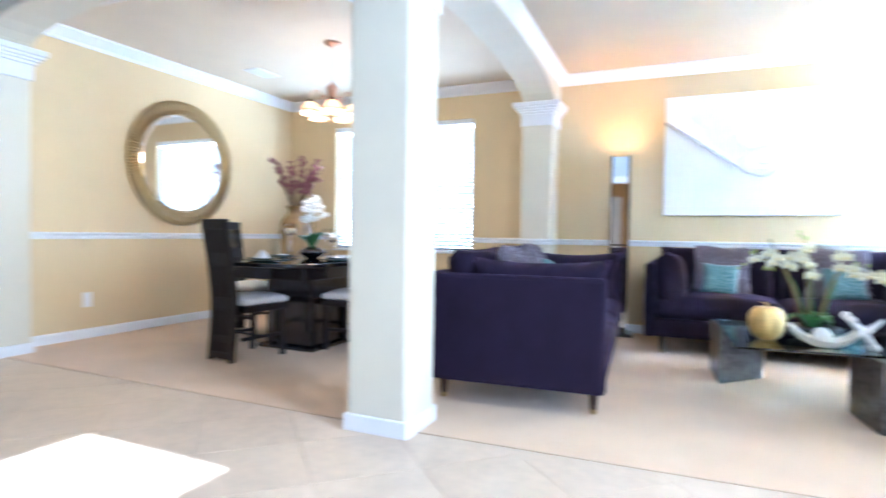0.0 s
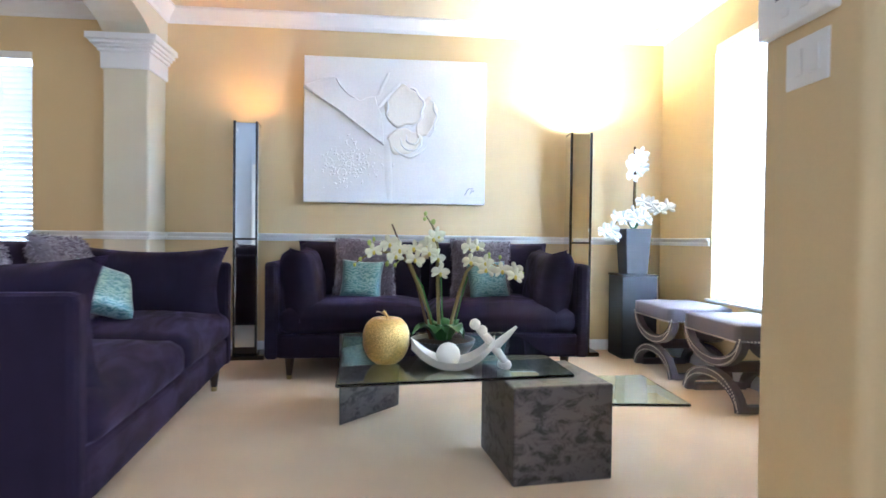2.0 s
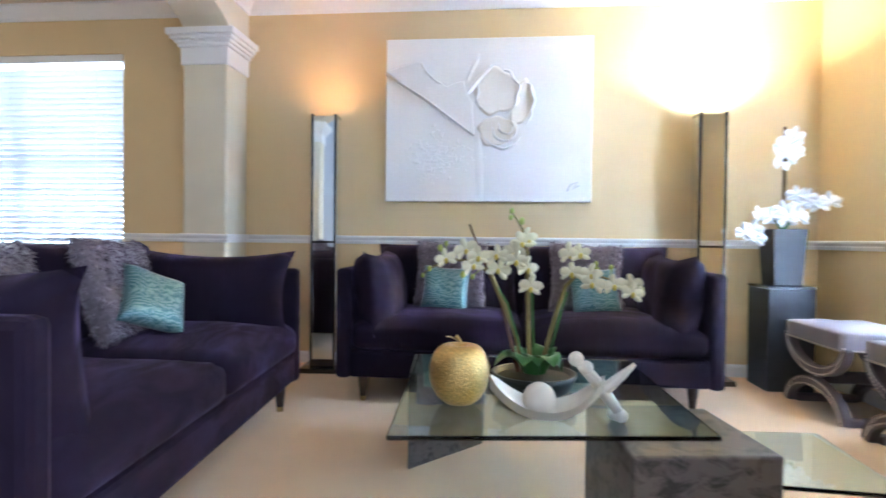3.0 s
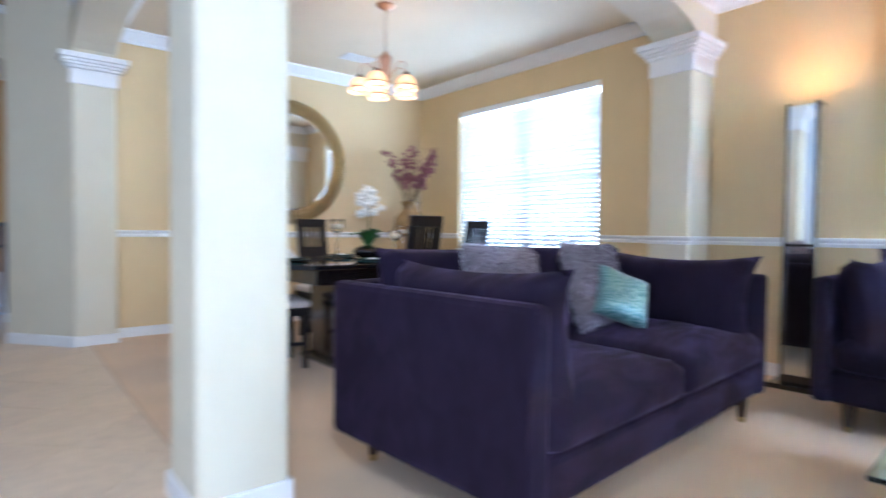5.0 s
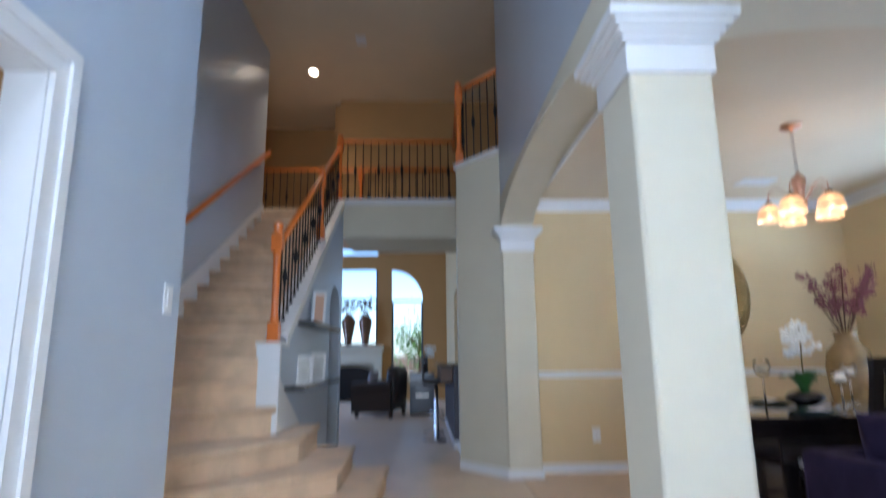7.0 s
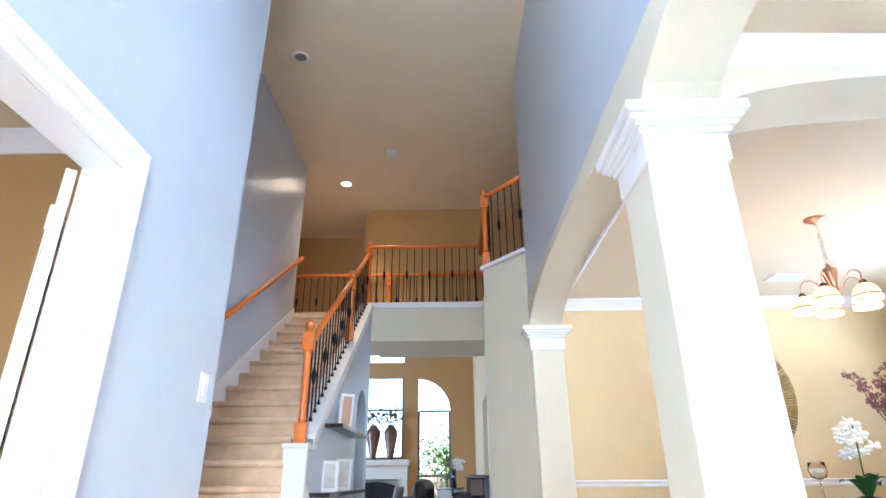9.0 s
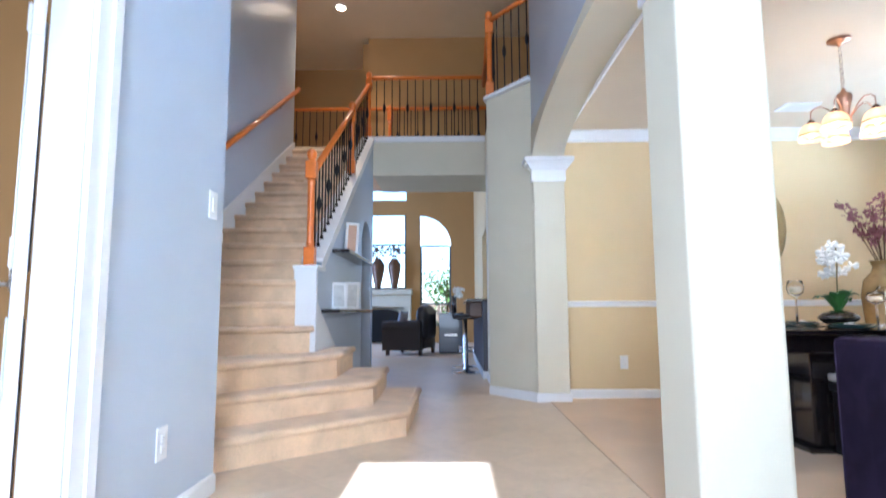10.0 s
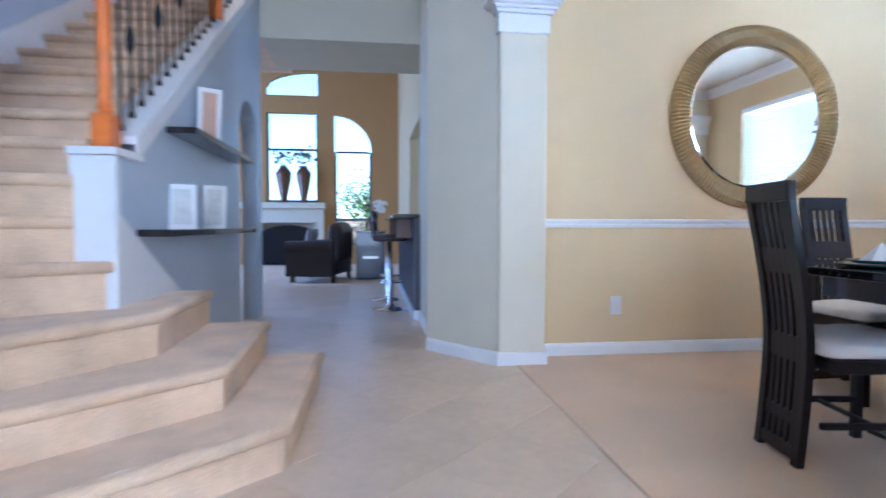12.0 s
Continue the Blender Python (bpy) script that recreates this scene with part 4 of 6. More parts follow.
for base, D, xs in ((SOFA_A, 1.04, (-0.40, 0.30)), (SOFA_B, 0.92, (-0.45, 0.40))):
    for x in xs:
        pillow("shaggy_pillow", "mauve grey shaggy square pillow leaning on the sofa back", rest(base, x, D / 2 - 0.43, 0.70, -16, 4, 3), 0.46, 0.15, FUZZ, True)
pillow("teal_pillow", "teal sequined pillow on the sofa seat", rest(SOFA_B, -0.47, -0.115, 0.625, -20, -6, 2), 0.30, 0.11, TEAL)
pillow("teal_pillow", "teal sequined pillow on the sofa seat", rest(SOFA_B, 0.43, -0.115, 0.625, -20, 6, -3), 0.30, 0.11, TEAL)
pillow("teal_pillow", "teal peacock patterned pillow on the sofa seat", rest(SOFA_A, 0.28, -0.075, 0.655, -32, -26, 24), 0.285, 0.11, TEAL)

# mirrored tower lamps
MIRROR = bpy.data.materials.new("mirror_glass")
MIRROR.use_nodes = True
_b = MIRROR.node_tree.nodes["Principled BSDF"]
_b.inputs["Base Color"].default_value, _b.inputs["Metallic"].default_value, _b.inputs["Roughness"].default_value = (0.86, 0.88, 0.88, 1), 1.0, 0.03


def tower_lamp(label, x, y, watts, color, turn):
    t = thing("floor_lamp", (x, y, 0), label, "floor lamp", "mirrored tower lamps", turn)
    part("base", mesh_box(0.006, (-0.15, -0.13, 0, 0.15, 0.13, 0.035)), DARK, t)
    w, d, h = 0.088, 0.075, 1.79
    bm = boxes((-w, -d, 0.035, -w + 0.016, -d + 0.03, h), (w - 0.016, -d, 0.035, w, -d + 0.03, h), (-w + 0.016, -d, 0.035, w - 0.016, -d + 0.025, 0.09), (-w + 0.016, -d, 0.90, w - 0.016, -d + 0.02, 0.915),
               (-w, d - 0.012, 0.035, w, d, h), (-w, -d + 0.03, 0.035, -w + 0.012, d - 0.012, h), (w - 0.012, -d + 0.03, 0.035, w, d - 0.012, h))
    part("frame", bm, DARK, t)
    part("mirror_panel", boxes((-w + 0.016, -d + 0.006, 0.915, w - 0.016, -d + 0.018, h - 0.012)), MIRROR, t, "mirror front panel")
    part("lower_panel", boxes((-w + 0.016, -d + 0.006, 0.09, w - 0.016, -d + 0.018, 0.90)), MIRROR, t, "mirror front panel")
    for k in (-1, 1):
        a, b = sorted((k * (w + 0.0005), k * (w + 0.003)))
        part("side_panel", boxes((a, -d + 0.01, 0.05, b, d - 0.01, h - 0.02)), MIRROR, t, "mirror side panel")
    bm = bmesh.new()
    lathe(bm, [(0, 1.60), (0.02, 1.60), (0.03, 1.64), (0.02, 1.68), (0, 1.69)], 16)
    part("bulb", bm, glow("warm_bulb", color, 12), t, smooth=True)
    part("neck", boxes((-0.012, -0.012, 1.5, 0.012, 0.012, 1.6)), DARK, t)
    part("shelf_plate", boxes((-w + 0.012, -d + 0.03, 1.49, w - 0.012, d - 0.012, 1.5)), DARK, t)
    d2 = bpy.data.lights.new("tower_lamp_light", "AREA")
    d2.shape, d2.size, d2.size_y, d2.energy, d2.color = "RECTANGLE", 0.12, 0.09, watts, color
    new("tower_lamp_light", d2).matrix_world = look((x, y, 1.735), (x, y + 0.0, 3), 0)
    return t


tower_lamp("tall mirrored tower lamp, dimly lit, beside the sofa", 0.462, 7.0, 1.7, (1.0, 0.44, 0.12), 4)
tower_lamp("tall mirrored tower lamp, brightly lit, beside the sofa", 3.07, 7.04, 26, (1.0, 0.78, 0.45), -1)

# relief painting
PLASTER = mat("white_plaster_relief", (0.90, 0.895, 0.89), 0.8, grain=60, amount=0.05, bump=0.25)
CREAM_PLASTER = mat("cream_plaster_relief", (0.90, 0.86, 0.79), 0.8, grain=60, amount=0.05, bump=0.4)
art = thing("relief_painting", (0.857, NORTH - 0.004, 1.208), "large white canvas with sculpted plaster rose relief", "painting")
AW, AH = 1.463, 1.162
part("canvas", mesh_box(0.006, (0, -0.05, 0, AW, 0, AH)), PLASTER, art)
F = lambda u, v, o=0.052: (u * AW, -o, v * AH)


def ribbon(pts, w, out):
    """A standing fold of plaster along points of the canvas."""
    bm = bmesh.new()
    n = len(pts)
    rows = []
    for i, (u, v) in enumerate(pts):
        a, b = pts[max(i - 1, 0)], pts[min(i + 1, n - 1)]
        d = Vector(((b[0] - a[0]) * AW, 0, (b[1] - a[1]) * AH)).normalized()
        s = Vector((-d.z, 0, d.x))
        p = Vector(F(u, v, 0.049))
        t = math.sin(math.pi * (i + 0.6) / (n + 0.2))
        rows.append([bm.verts.new(p + s * w * k * (0.4 + 0.6 * t) + Vector((0, -out * t * h, 0))) for k, h in ((-1, 0), (-0.5, 0.8), (0, 1.0), (0.35, 0.75), (0.5, 0))])
    for r, q in zip(rows, rows[1:]):
        for k in range(4):
            bm.faces.new((r[k], r[k + 1], q[k + 1], q[k]))
    bmesh.ops.recalc_face_normals(bm, faces=bm.faces)
    part("relief_fold", bm, PLASTER, art, smooth=True)


def loop(cx, cy, rx, ry, a0, a1, wob, n=40, seed=0):
    return [(cx + (rx + wob * math.sin(7 * t + seed)) * math.cos(t), cy + (ry + wob * math.cos(6 * t + seed)) * math.sin(t)) for t in (radians(a0 + (a1 - a0) * i / n) for i in range(n + 1))]


bm = bmesh.new()
slab(bm, [F(u, v)[::2] for u, v in ((0.0, 0.795), (0.165, 0.858), (0.18, 0.82), (0.215, 0.775), (0.27, 0.715), (0.305, 0.70), (0.345, 0.725), (0.385, 0.73), (0.40, 0.66), (0.425, 0.60), (0.435, 0.405))], "y", -0.049, -0.078)
bevel(bm, 0.005, 2)
part("relief_fold", bm, PLASTER, art)
ribbon([(0.0, 0.785), (0.2, 0.625), (0.435, 0.405)], 0.013, 0.055)
ribbon([(0.175, 0.85), (0.20, 0.79), (0.245, 0.735), (0.30, 0.70)], 0.012, 0.055)
ribbon([(0.40, 0.74), (0.42, 0.81), (0.445, 0.87), (0.455, 0.905)], 0.022, 0.014)
ribbon([(0.40, 0.665), (0.45, 0.74), (0.52, 0.83)], 0.026, 0.04)


def petal(cx, cy, rx, ry, turn, lift, hollow, seed):
    """A curled sheet of plaster with a ragged, raised rim."""
    bm = bmesh.new()
    rg = random.Random(seed)
    ph = [rg.uniform(0, 6.28) for _ in range(4)]
    n, m = 44, 7
    rows = []
    for j in range(m + 1):
        q = j / m
        row = []
        for i in range(n):
            t = 2 * math.pi * i / n
            k = 1 + q * q * (0.07 * math.sin(3 * t + ph[0]) + 0.06 * math.sin(5 * t + ph[1]) + 0.03 * math.sin(9 * t + ph[2]))
            x, z = rx * q * k * math.cos(t), ry * q * k * math.sin(t)
            a = radians(turn)
            out = 0.051 + lift * q ** 1.6 + 0.003 * math.sin(3 * t + ph[3]) * q * q - hollow * (1 - q)
            row.append(bm.verts.new(((cx + 0) * AW + x * math.cos(a) - z * math.sin(a), -max(out, 0.051), cy * AH + x * math.sin(a) + z * math.cos(a))))
        rows.append(row)
    for r, q in zip(rows, rows[1:]):
        for i in range(n):
            bm.faces.new((r[i], r[(i + 1) % n], q[(i + 1) % n], q[i]))
    # the rim folds back to the canvas
    back = [bm.verts.new((v.co.x * 0.94 + cx * AW * 0.06, -0.049, v.co.z * 0.94 + cy * AH * 0.06)) for v in rows[-1]]
    for i in range(n):
        bm.faces.new((rows[-1][i], rows[-1][(i + 1) % n], back[(i + 1) % n], back[i]))
    bmesh.ops.recalc_face_normals(bm, faces=bm.faces)
    part("relief_petal", bm, CREAM_PLASTER, art, smooth=True)


petal(0.665, 0.60, 0.075, 0.165, -14, 0.008, 0.0, 1)
petal(0.545, 0.665, 0.155, 0.165, -20, 0.012, 0.0, 3)
petal(0.545, 0.43, 0.135, 0.105, 8, 0.008, 0.0, 4)
ribbon(loop(0.548, 0.668, 0.098, 0.135, -70, 95, 0.007), 0.016, 0.032)
ribbon(loop(0.535, 0.655, 0.085, 0.125, 120, 235, 0.007, seed=2), 0.014, 0.026)
ribbon(loop(0.675, 0.60, 0.042, 0.125, -80, 100, 0.006, seed=1), 0.013, 0.026)
ribbon(loop(0.585, 0.445, 0.058, 0.075, 165, 385, 0.003), 0.012, 0.034)
ribbon(loop(0.592, 0.462, 0.034, 0.048, 150, 400, 0.003, seed=1), 0.010, 0.034)
ribbon(loop(0.575, 0.425, 0.088, 0.098, 185, 350, 0.005, seed=3), 0.013, 0.024)
ribbon([(0.455, 0.42), (0.465, 0.28), (0.47, 0.15), (0.472, 0.02)], 0.045, 0.007)
bm = bmesh.new()
rng = random.Random(11)
for i in range(230):
    u, v = rng.gauss(0.24, 0.075), rng.gauss(0.27, 0.07)
    bmesh.ops.create_icosphere(bm, subdivisions=1, radius=rng.uniform(0.004, 0.010), matrix=Matrix.Translation(F(u, v, 0.05)) @ Matrix.Rotation(rng.uniform(0, 3), 4, "Y") @ Matrix.Diagonal((1.9, 0.7, 0.7, 1)))
tagged(part("plaster_texture", bm, PLASTER, art, smooth=True), kind="stuff")
bm = bmesh.new()
tube(bm, [F(0.885, 0.065, 0.05), F(0.905, 0.11, 0.053), F(0.93, 0.12, 0.05), F(0.915, 0.075, 0.05), F(0.94, 0.10, 0.05)], 0.0025, 6)
part("signature_stroke", bm, mat("grey_ink", (0.25, 0.25, 0.26), 0.7), art)

# plants
LEAF = mat("orchid_leaf", (0.05, 0.16, 0.035), 0.4, grain=20, amount=0.2)
PETAL = mat("white_petal", (0.82, 0.82, 0.78), 0.6, grain=30, amount=0.05)
CREAM_PETAL = mat("cream_petal", (0.80, 0.78, 0.58), 0.6, grain=30, amount=0.08)
STEM = mat("green_brown_stem", (0.19, 0.15, 0.045), 0.6, grain=30, amount=0.2)
BUD = mat("yellow_green_bud", (0.40, 0.46, 0.10), 0.6)
STICK = mat("brown_stick", (0.10, 0.05, 0.025), 0.8, grain=40, amount=0.2)


def leaf(bm, base, tip, w, bend=0.05, n=8):
    a, b = Vector(base), Vector(tip)
    d = (b - a)
    s = d.cross(Vector((0, 0, 1)))
    s = s.normalized() if s.length > 1e-4 else Vector((1, 0, 0))
    rows = []
    for i in range(n + 1):
        t = i / n
        p = a + d * t + Vector((0, 0, bend * 4 * t * (1 - t)))
        k = w * math.sin(math.pi * min(1, 0.08 + 0.92 * t)) ** 0.7
        rows.append([bm.verts.new(p + s * k * q + Vector((0, 0, 0.25 * k * abs(q)))) for q in (-1, -0.5, 0, 0.5, 1)])
    for r, q in zip(rows, rows[1:]):
        for i in range(4):
            bm.faces.new((r[i], r[i + 1], q[i + 1], q[i]))


def flower(bm, at, face, size, rng):
    """An orchid blossom: three narrow and two broad petals round a lip."""
    f = Vector(face).normalized()
    M = Matrix.Translation(at) @ f.to_track_quat("Z", "Y").to_matrix().to_4x4() @ Matrix.Rotation(rng.uniform(-0.4, 0.4), 4, "Z")
    for ang, wd, ln in ((90, 0.62, 1), (210, 0.55, 0.95), (330, 0.55, 0.95), (15, 0.95, 1.0), (165, 0.95, 1.0)):
        a = radians(ang)
        vs = []
        c = M @ Vector((0, 0, 0.1 * size))
        ring = []
        for i in range(9):
            t = i / 8 * 2 - 1
            r = ln * size * (0.30 + 0.78 * math.cos(t * 1.25))
            th = a + t * wd * 0.82
            ring.append(bm.verts.new(M @ Vector((r * math.cos(th) * 0.9, r * math.sin(th) * 0.9, size * (0.12 - 0.28 * abs(t))))))
        cv = bm.verts.new(c)
        for i in range(8):
            bm.faces.new((cv, ring[i], ring[i + 1]))


def arc(a, b, up, n=10):
    a, b = Vector(a), Vector(b)
    return [a.lerp(b, i / n) + Vector((0, 0, up * math.sin(math.pi * i / n))) for i in range(n + 1)]


# coffee table
STONE = mat("dark_tessellated_stone", (0.085, 0.072, 0.066), 0.4, grain=26, amount=1.5, bump=0.9, blotch=9, blotch_amount=0.9)
_n, _l = STONE.node_tree.nodes, STONE.node_tree.links
_map, _no, _cr, _bp = _n.new("ShaderNodeMapping"), _n.new("ShaderNodeTexNoise"), _n.new("ShaderNodeValToRGB"), _n.new("ShaderNodeBump")
_map.inputs["Scale"].default_value = (1.0, 1.0, 1.7)
_no.inputs["Scale"].default_value, _no.inputs["Detail"].default_value, _no.inputs["Roughness"].default_value, _no.inputs["Distortion"].default_value = 13, 9, 0.7, 0.6
_cr.color_ramp.elements[0].position, _cr.color_ramp.elements[1].position = 0.40, 0.53
_cr.color_ramp.elements[0].color, _cr.color_ramp.elements[1].color = (0.022, 0.018, 0.017, 1), (0.105, 0.09, 0.083, 1)
_l.new(_n["Texture Coordinate"].outputs["Object"], _map.inputs["Vector"])
_l.new(_map.outputs[0], _no.inputs["Vector"])
_l.new(_no.outputs["Fac"], _cr.inputs["Fac"])
_l.new(_cr.outputs["Color"], _n["Principled BSDF"].inputs["Base Color"])
_bp.inputs["Strength"].default_value, _bp.inputs["Distance"].default_value = 0.8, 0.006
_l.new(_cr.outputs["Color"], _bp.inputs["Height"])
_l.new(_bp.outputs["Normal"], _n["Principled BSDF"].inputs["Normal"])
TEAGLASS = glass_mat("green_table_glass", (0.76, 0.94, 0.94))
table = thing("coffee_table", (1.85, 5.2, 0), "glass coffee table on two dark stone blocks", "coffee table")
def rel(p):
    return (p[0] - 1.85, p[1] - 5.2)
def block(pts, h, chips):
    bm = bmesh.new()
    prism(bm, [rel(p) for p in pts], 0.0, h)
    bevel(bm, 0.008, 2)
    return part("stone_block", bm, STONE, table)
a = radians(7.5)
f = Vector((2.022, 4.655))
ex, ey = Vector((math.cos(a), math.sin(a))), Vector((-math.sin(a), math.cos(a)))
block([f, f + ex * 0.405, f + ex * 0.405 + ey * 0.42, f + ey * 0.42], 0.374, 0)
g0, g1 = Vector((1.318, 5.377)), Vector((1.611, 5.705))
gd = (g1 - g0).normalized()
gn = Vector((-gd.y, gd.x))
block([g0, g1, Vector((1.615, 5.86)), Vector((1.272, 5.86))], 0.374, 0)
bm = bmesh.new()
prism(bm, [rel(p) for p in ((1.365, 4.685), (2.30, 4.80), (2.27, 5.80), (1.30, 5.80))], 0.3745, 0.3885)
bevel(bm, 0.003, 1)
part("glass_top", bm, TEAGLASS, table, "green tinted bevelled glass top")
bm = bmesh.new()
prism(bm, [rel(p) for p in ((2.40, 4.715), (2.73, 4.69), (2.75, 5.16), (2.36, 5.14))], 0.282, 0.294)
bevel(bm, 0.003, 1)
part("glass_shelf", bm, TEAGLASS, table, "lower green tinted glass shelf")
TZ = 0.389

# golden apple
GOLD = mat("glittered_gold", (0.66, 0.47, 0.17), 0.34, 1.0, grain=130, amount=0.6, bump=1.0)
apple = thing("golden_apple", (1.545, 5.02, TZ), "golden decorative apple with textured skin", "ornament")
bm = bmesh.new()
lathe(bm, [(0, 0.012), (0.03, 0.0), (0.06, 0.012), (0.088, 0.05), (0.1, 0.1), (0.094, 0.15), (0.072, 0.185), (0.04, 0.197), (0.015, 0.188), (0, 0.175)], 40)
bmesh.ops.subdivide_edges(bm, edges=list(bm.edges), cuts=3, use_grid_fill=True, smooth=0.6)
for v in bm.verts:
    v.co *= 1 + 0.006 * noise.noise(v.co * 40)
part("body", bm, GOLD, apple, smooth=True)
bm = bmesh.new()
tube(bm, [(0, 0, 0.175), (0.004, 0, 0.205), (-0.012, 0, 0.225)], [0.005, 0.004, 0.006], 8)
part("stalk", bm, GOLD, apple, smooth=True)
bm = bmesh.new()
leaf(bm, (0, 0, 0.2), (-0.045, -0.02, 0.222), 0.016, 0.006)
part("leaf", bm, GOLD, apple)

# orchid in a dark bowl
rng = random.Random(3)
orchid = thing("orchid_bowl", (1.80, 5.16, TZ), "cream orchids growing in a dark round bowl", "potted plant")
bm = bmesh.new()
lathe(bm, [(0, 0), (0.08, 0), (0.12, 0.02), (0.145, 0.06), (0.15, 0.08), (0.14, 0.08), (0.13, 0.06), (0.0, 0.05)], 32)
part("bowl", bm, mat("charcoal_ceramic", (0.012, 0.014, 0.014), 0.35), orchid, smooth=True)
bm = bmesh.new()
lathe(bm, [(0, 0.068), (0.132, 0.062), (0.132, 0.064), (0, 0.082)], 24)
part("moss", bm, mat("brown_moss", (0.05, 0.035, 0.015), 0.95, grain=120, amount=0.4, bump=1.0), orchid)
for i in range(11):
    bm = bmesh.new()
    an, r = i * 2.4, rng.uniform(0.09, 0.155)
    leaf(bm, (0.03 * math.cos(an), 0.03 * math.sin(an), 0.07), (r * math.cos(an), r * math.sin(an), rng.uniform(0.07, 0.13)), rng.uniform(0.042, 0.056), 0.05)
    part("leaf", bm, LEAF, orchid, smooth=True)
LIP = mat("yellow_green_lip", (0.62, 0.50, 0.08), 0.6)
SPRAYS = (  # stem, then its blossoms and buds as (x, z)
    ([(-0.03, 0.06), (-0.06, 0.19), (-0.11, 0.32), (-0.155, 0.425), (-0.22, 0.47), (-0.32, 0.475), (-0.40, 0.42)], [(-0.13, 0.44), (-0.135, 0.49), (-0.20, 0.485), (-0.22, 0.455), (-0.245, 0.51), (-0.315, 0.475)], [(-0.315, 0.53), (-0.335, 0.515), (-0.40, 0.415), (-0.375, 0.44), (-0.22, 0.415), (-0.255, 0.42)]),
    ([(-0.01, 0.06), (-0.02, 0.20), (-0.025, 0.36), (-0.03, 0.50), (-0.045, 0.58), (-0.085, 0.645)], [(-0.02, 0.385), (-0.03, 0.445), (-0.07, 0.475), (-0.075, 0.50), (-0.03, 0.55), (-0.05, 0.535)], [(-0.085, 0.648), (-0.088, 0.625), (-0.05, 0.612)]),
    ([(0.02, 0.06), (0.045, 0.17), (0.075, 0.29), (0.105, 0.385), (0.15, 0.435), (0.23, 0.42), (0.345, 0.385)], [(0.12, 0.435), (0.145, 0.50), (0.115, 0.50), (0.19, 0.40), (0.185, 0.43), (0.262, 0.395), (0.32, 0.37), (0.325, 0.395)], [(0.347, 0.40), (0.36, 0.38), (0.345, 0.365), (0.205, 0.467), (0.21, 0.445), (0.258, 0.455)]))
for line, blossoms, buds in SPRAYS:
    pts = []
    for (x0, z0), (x1, z1) in zip(line, line[1:]):
        pts += [(x0 + (x1 - x0) * k / 4, 0.012 * math.sin(9 * (z0 + (z1 - z0) * k / 4)), z0 + (z1 - z0) * k / 4) for k in range(4)]
    pts.append((line[-1][0], 0, line[-1][1]))
    bm = bmesh.new()
    tube(bm, pts, [0.0085] * 10 + [0.0085 - 0.0065 * k / (len(pts) - 11) for k in range(len(pts) - 10)], 8)
    part("stem", bm, STEM, orchid, smooth=True)
    bm = bmesh.new()
    tube(bm, [(line[0][0] + 0.012, -0.006, line[0][1]), (line[2][0] + 0.014, -0.008, line[2][1]), (line[3][0] + 0.006, -0.004, line[3][1] - 0.02)], 0.004, 6)
    part("support_stick", bm, LEAF, orchid, "green support stick")
    for x, z in blossoms:
        at, face = Vector((x, rng.uniform(-0.06, -0.015), z)), (rng.uniform(-0.75, 0.75), -1, rng.uniform(-0.35, 0.3))
        bm = bmesh.new()
        flower(bm, at, face, rng.uniform(0.040, 0.049), rng)
        bl = part("blossom", bm, CREAM_PETAL, orchid, smooth=True)
        bm = bmesh.new()
        n = Vector(face).normalized()
        bmesh.ops.create_icosphere(bm, subdivisions=2, radius=0.0085, matrix=Matrix.Translation(at + n * 0.008 + Vector((0, 0, -0.006))) @ Matrix.Diagonal((0.9, 1, 1.3, 1)))
        part("lip", bm, LIP, bl, "yellow green lip", smooth=True)
    for x, z in buds:
        bm = bmesh.new()
        y = rng.uniform(-0.03, 0.0)
        bmesh.ops.create_icosphere(bm, subdivisions=2, radius=rng.uniform(0.008, 0.012), matrix=Matrix.Translation((x, y, z)) @ Matrix.Diagonal((0.85, 0.85, 1.15, 1)))
        near = min(pts, key=lambda p: (p[0] - x) ** 2 + (p[2] - z) ** 2)
        tube(bm, [near, (x, y, z)], 0.0018, 5)
        part("bud", bm, BUD, orchid, smooth=True)
bm = bmesh.new()
tube(bm, [(-0.05, 0.02, 0.06), (-0.12, 0.02, 0.33), (-0.185, 0.02, 0.475), (-0.235, 0.02, 0.60)], [0.007, 0.006, 0.005, 0.004], 7)
part("twig", bm, STICK, orchid)

# white dish with a ball and a figure
DISH = mat("white_bisque", (0.80, 0.77, 0.69), 0.55, grain=40, amount=0.05, bump=0.1)
dish = thing("white_dish", (1.818, 4.88, TZ), "white boat shaped ceramic dish holding a ball", "dish", turn=-4)
bm = bmesh.new()
NU, NV = 20, 8
for shell in (0, 1):
    rows = []
    for i in range(NU + 1):
        u = 2 * i / NU - 1
        row = []
        for j in range(NV + 1):
            v = 2 * j / NV - 1
            wid = 0.075 * math.sqrt(max(0.01, 1 - abs(u) ** 3))
            z = 0.010 + (0.085 if u < 0 else 0.10) * abs(u) ** 2.2 + 0.035 * v * v - shell * 0.010
            row.append(bm.verts.new((0.17 * u, wid * v, max(0.0, z))))
        rows.append(row)
    for r, q in zip(rows, rows[1:]):
        for j in range(NV):
            bm.faces.new((r[j], r[j + 1], q[j + 1], q[j]))
part("bowl", bm, DISH, dish, smooth=True)
bm = bmesh.new()
bmesh.ops.create_uvsphere(bm, u_segments=24, v_segments=14, radius=0.05, matrix=Matrix.Translation((-0.02, 0, 0.064)))
part("ball", bm, DISH, dish, smooth=True)
fig = thing("white_ornament", (1.995, 4.885, TZ), "white abstract ceramic ornament with knobs", "ornament")
bm = bmesh.new()
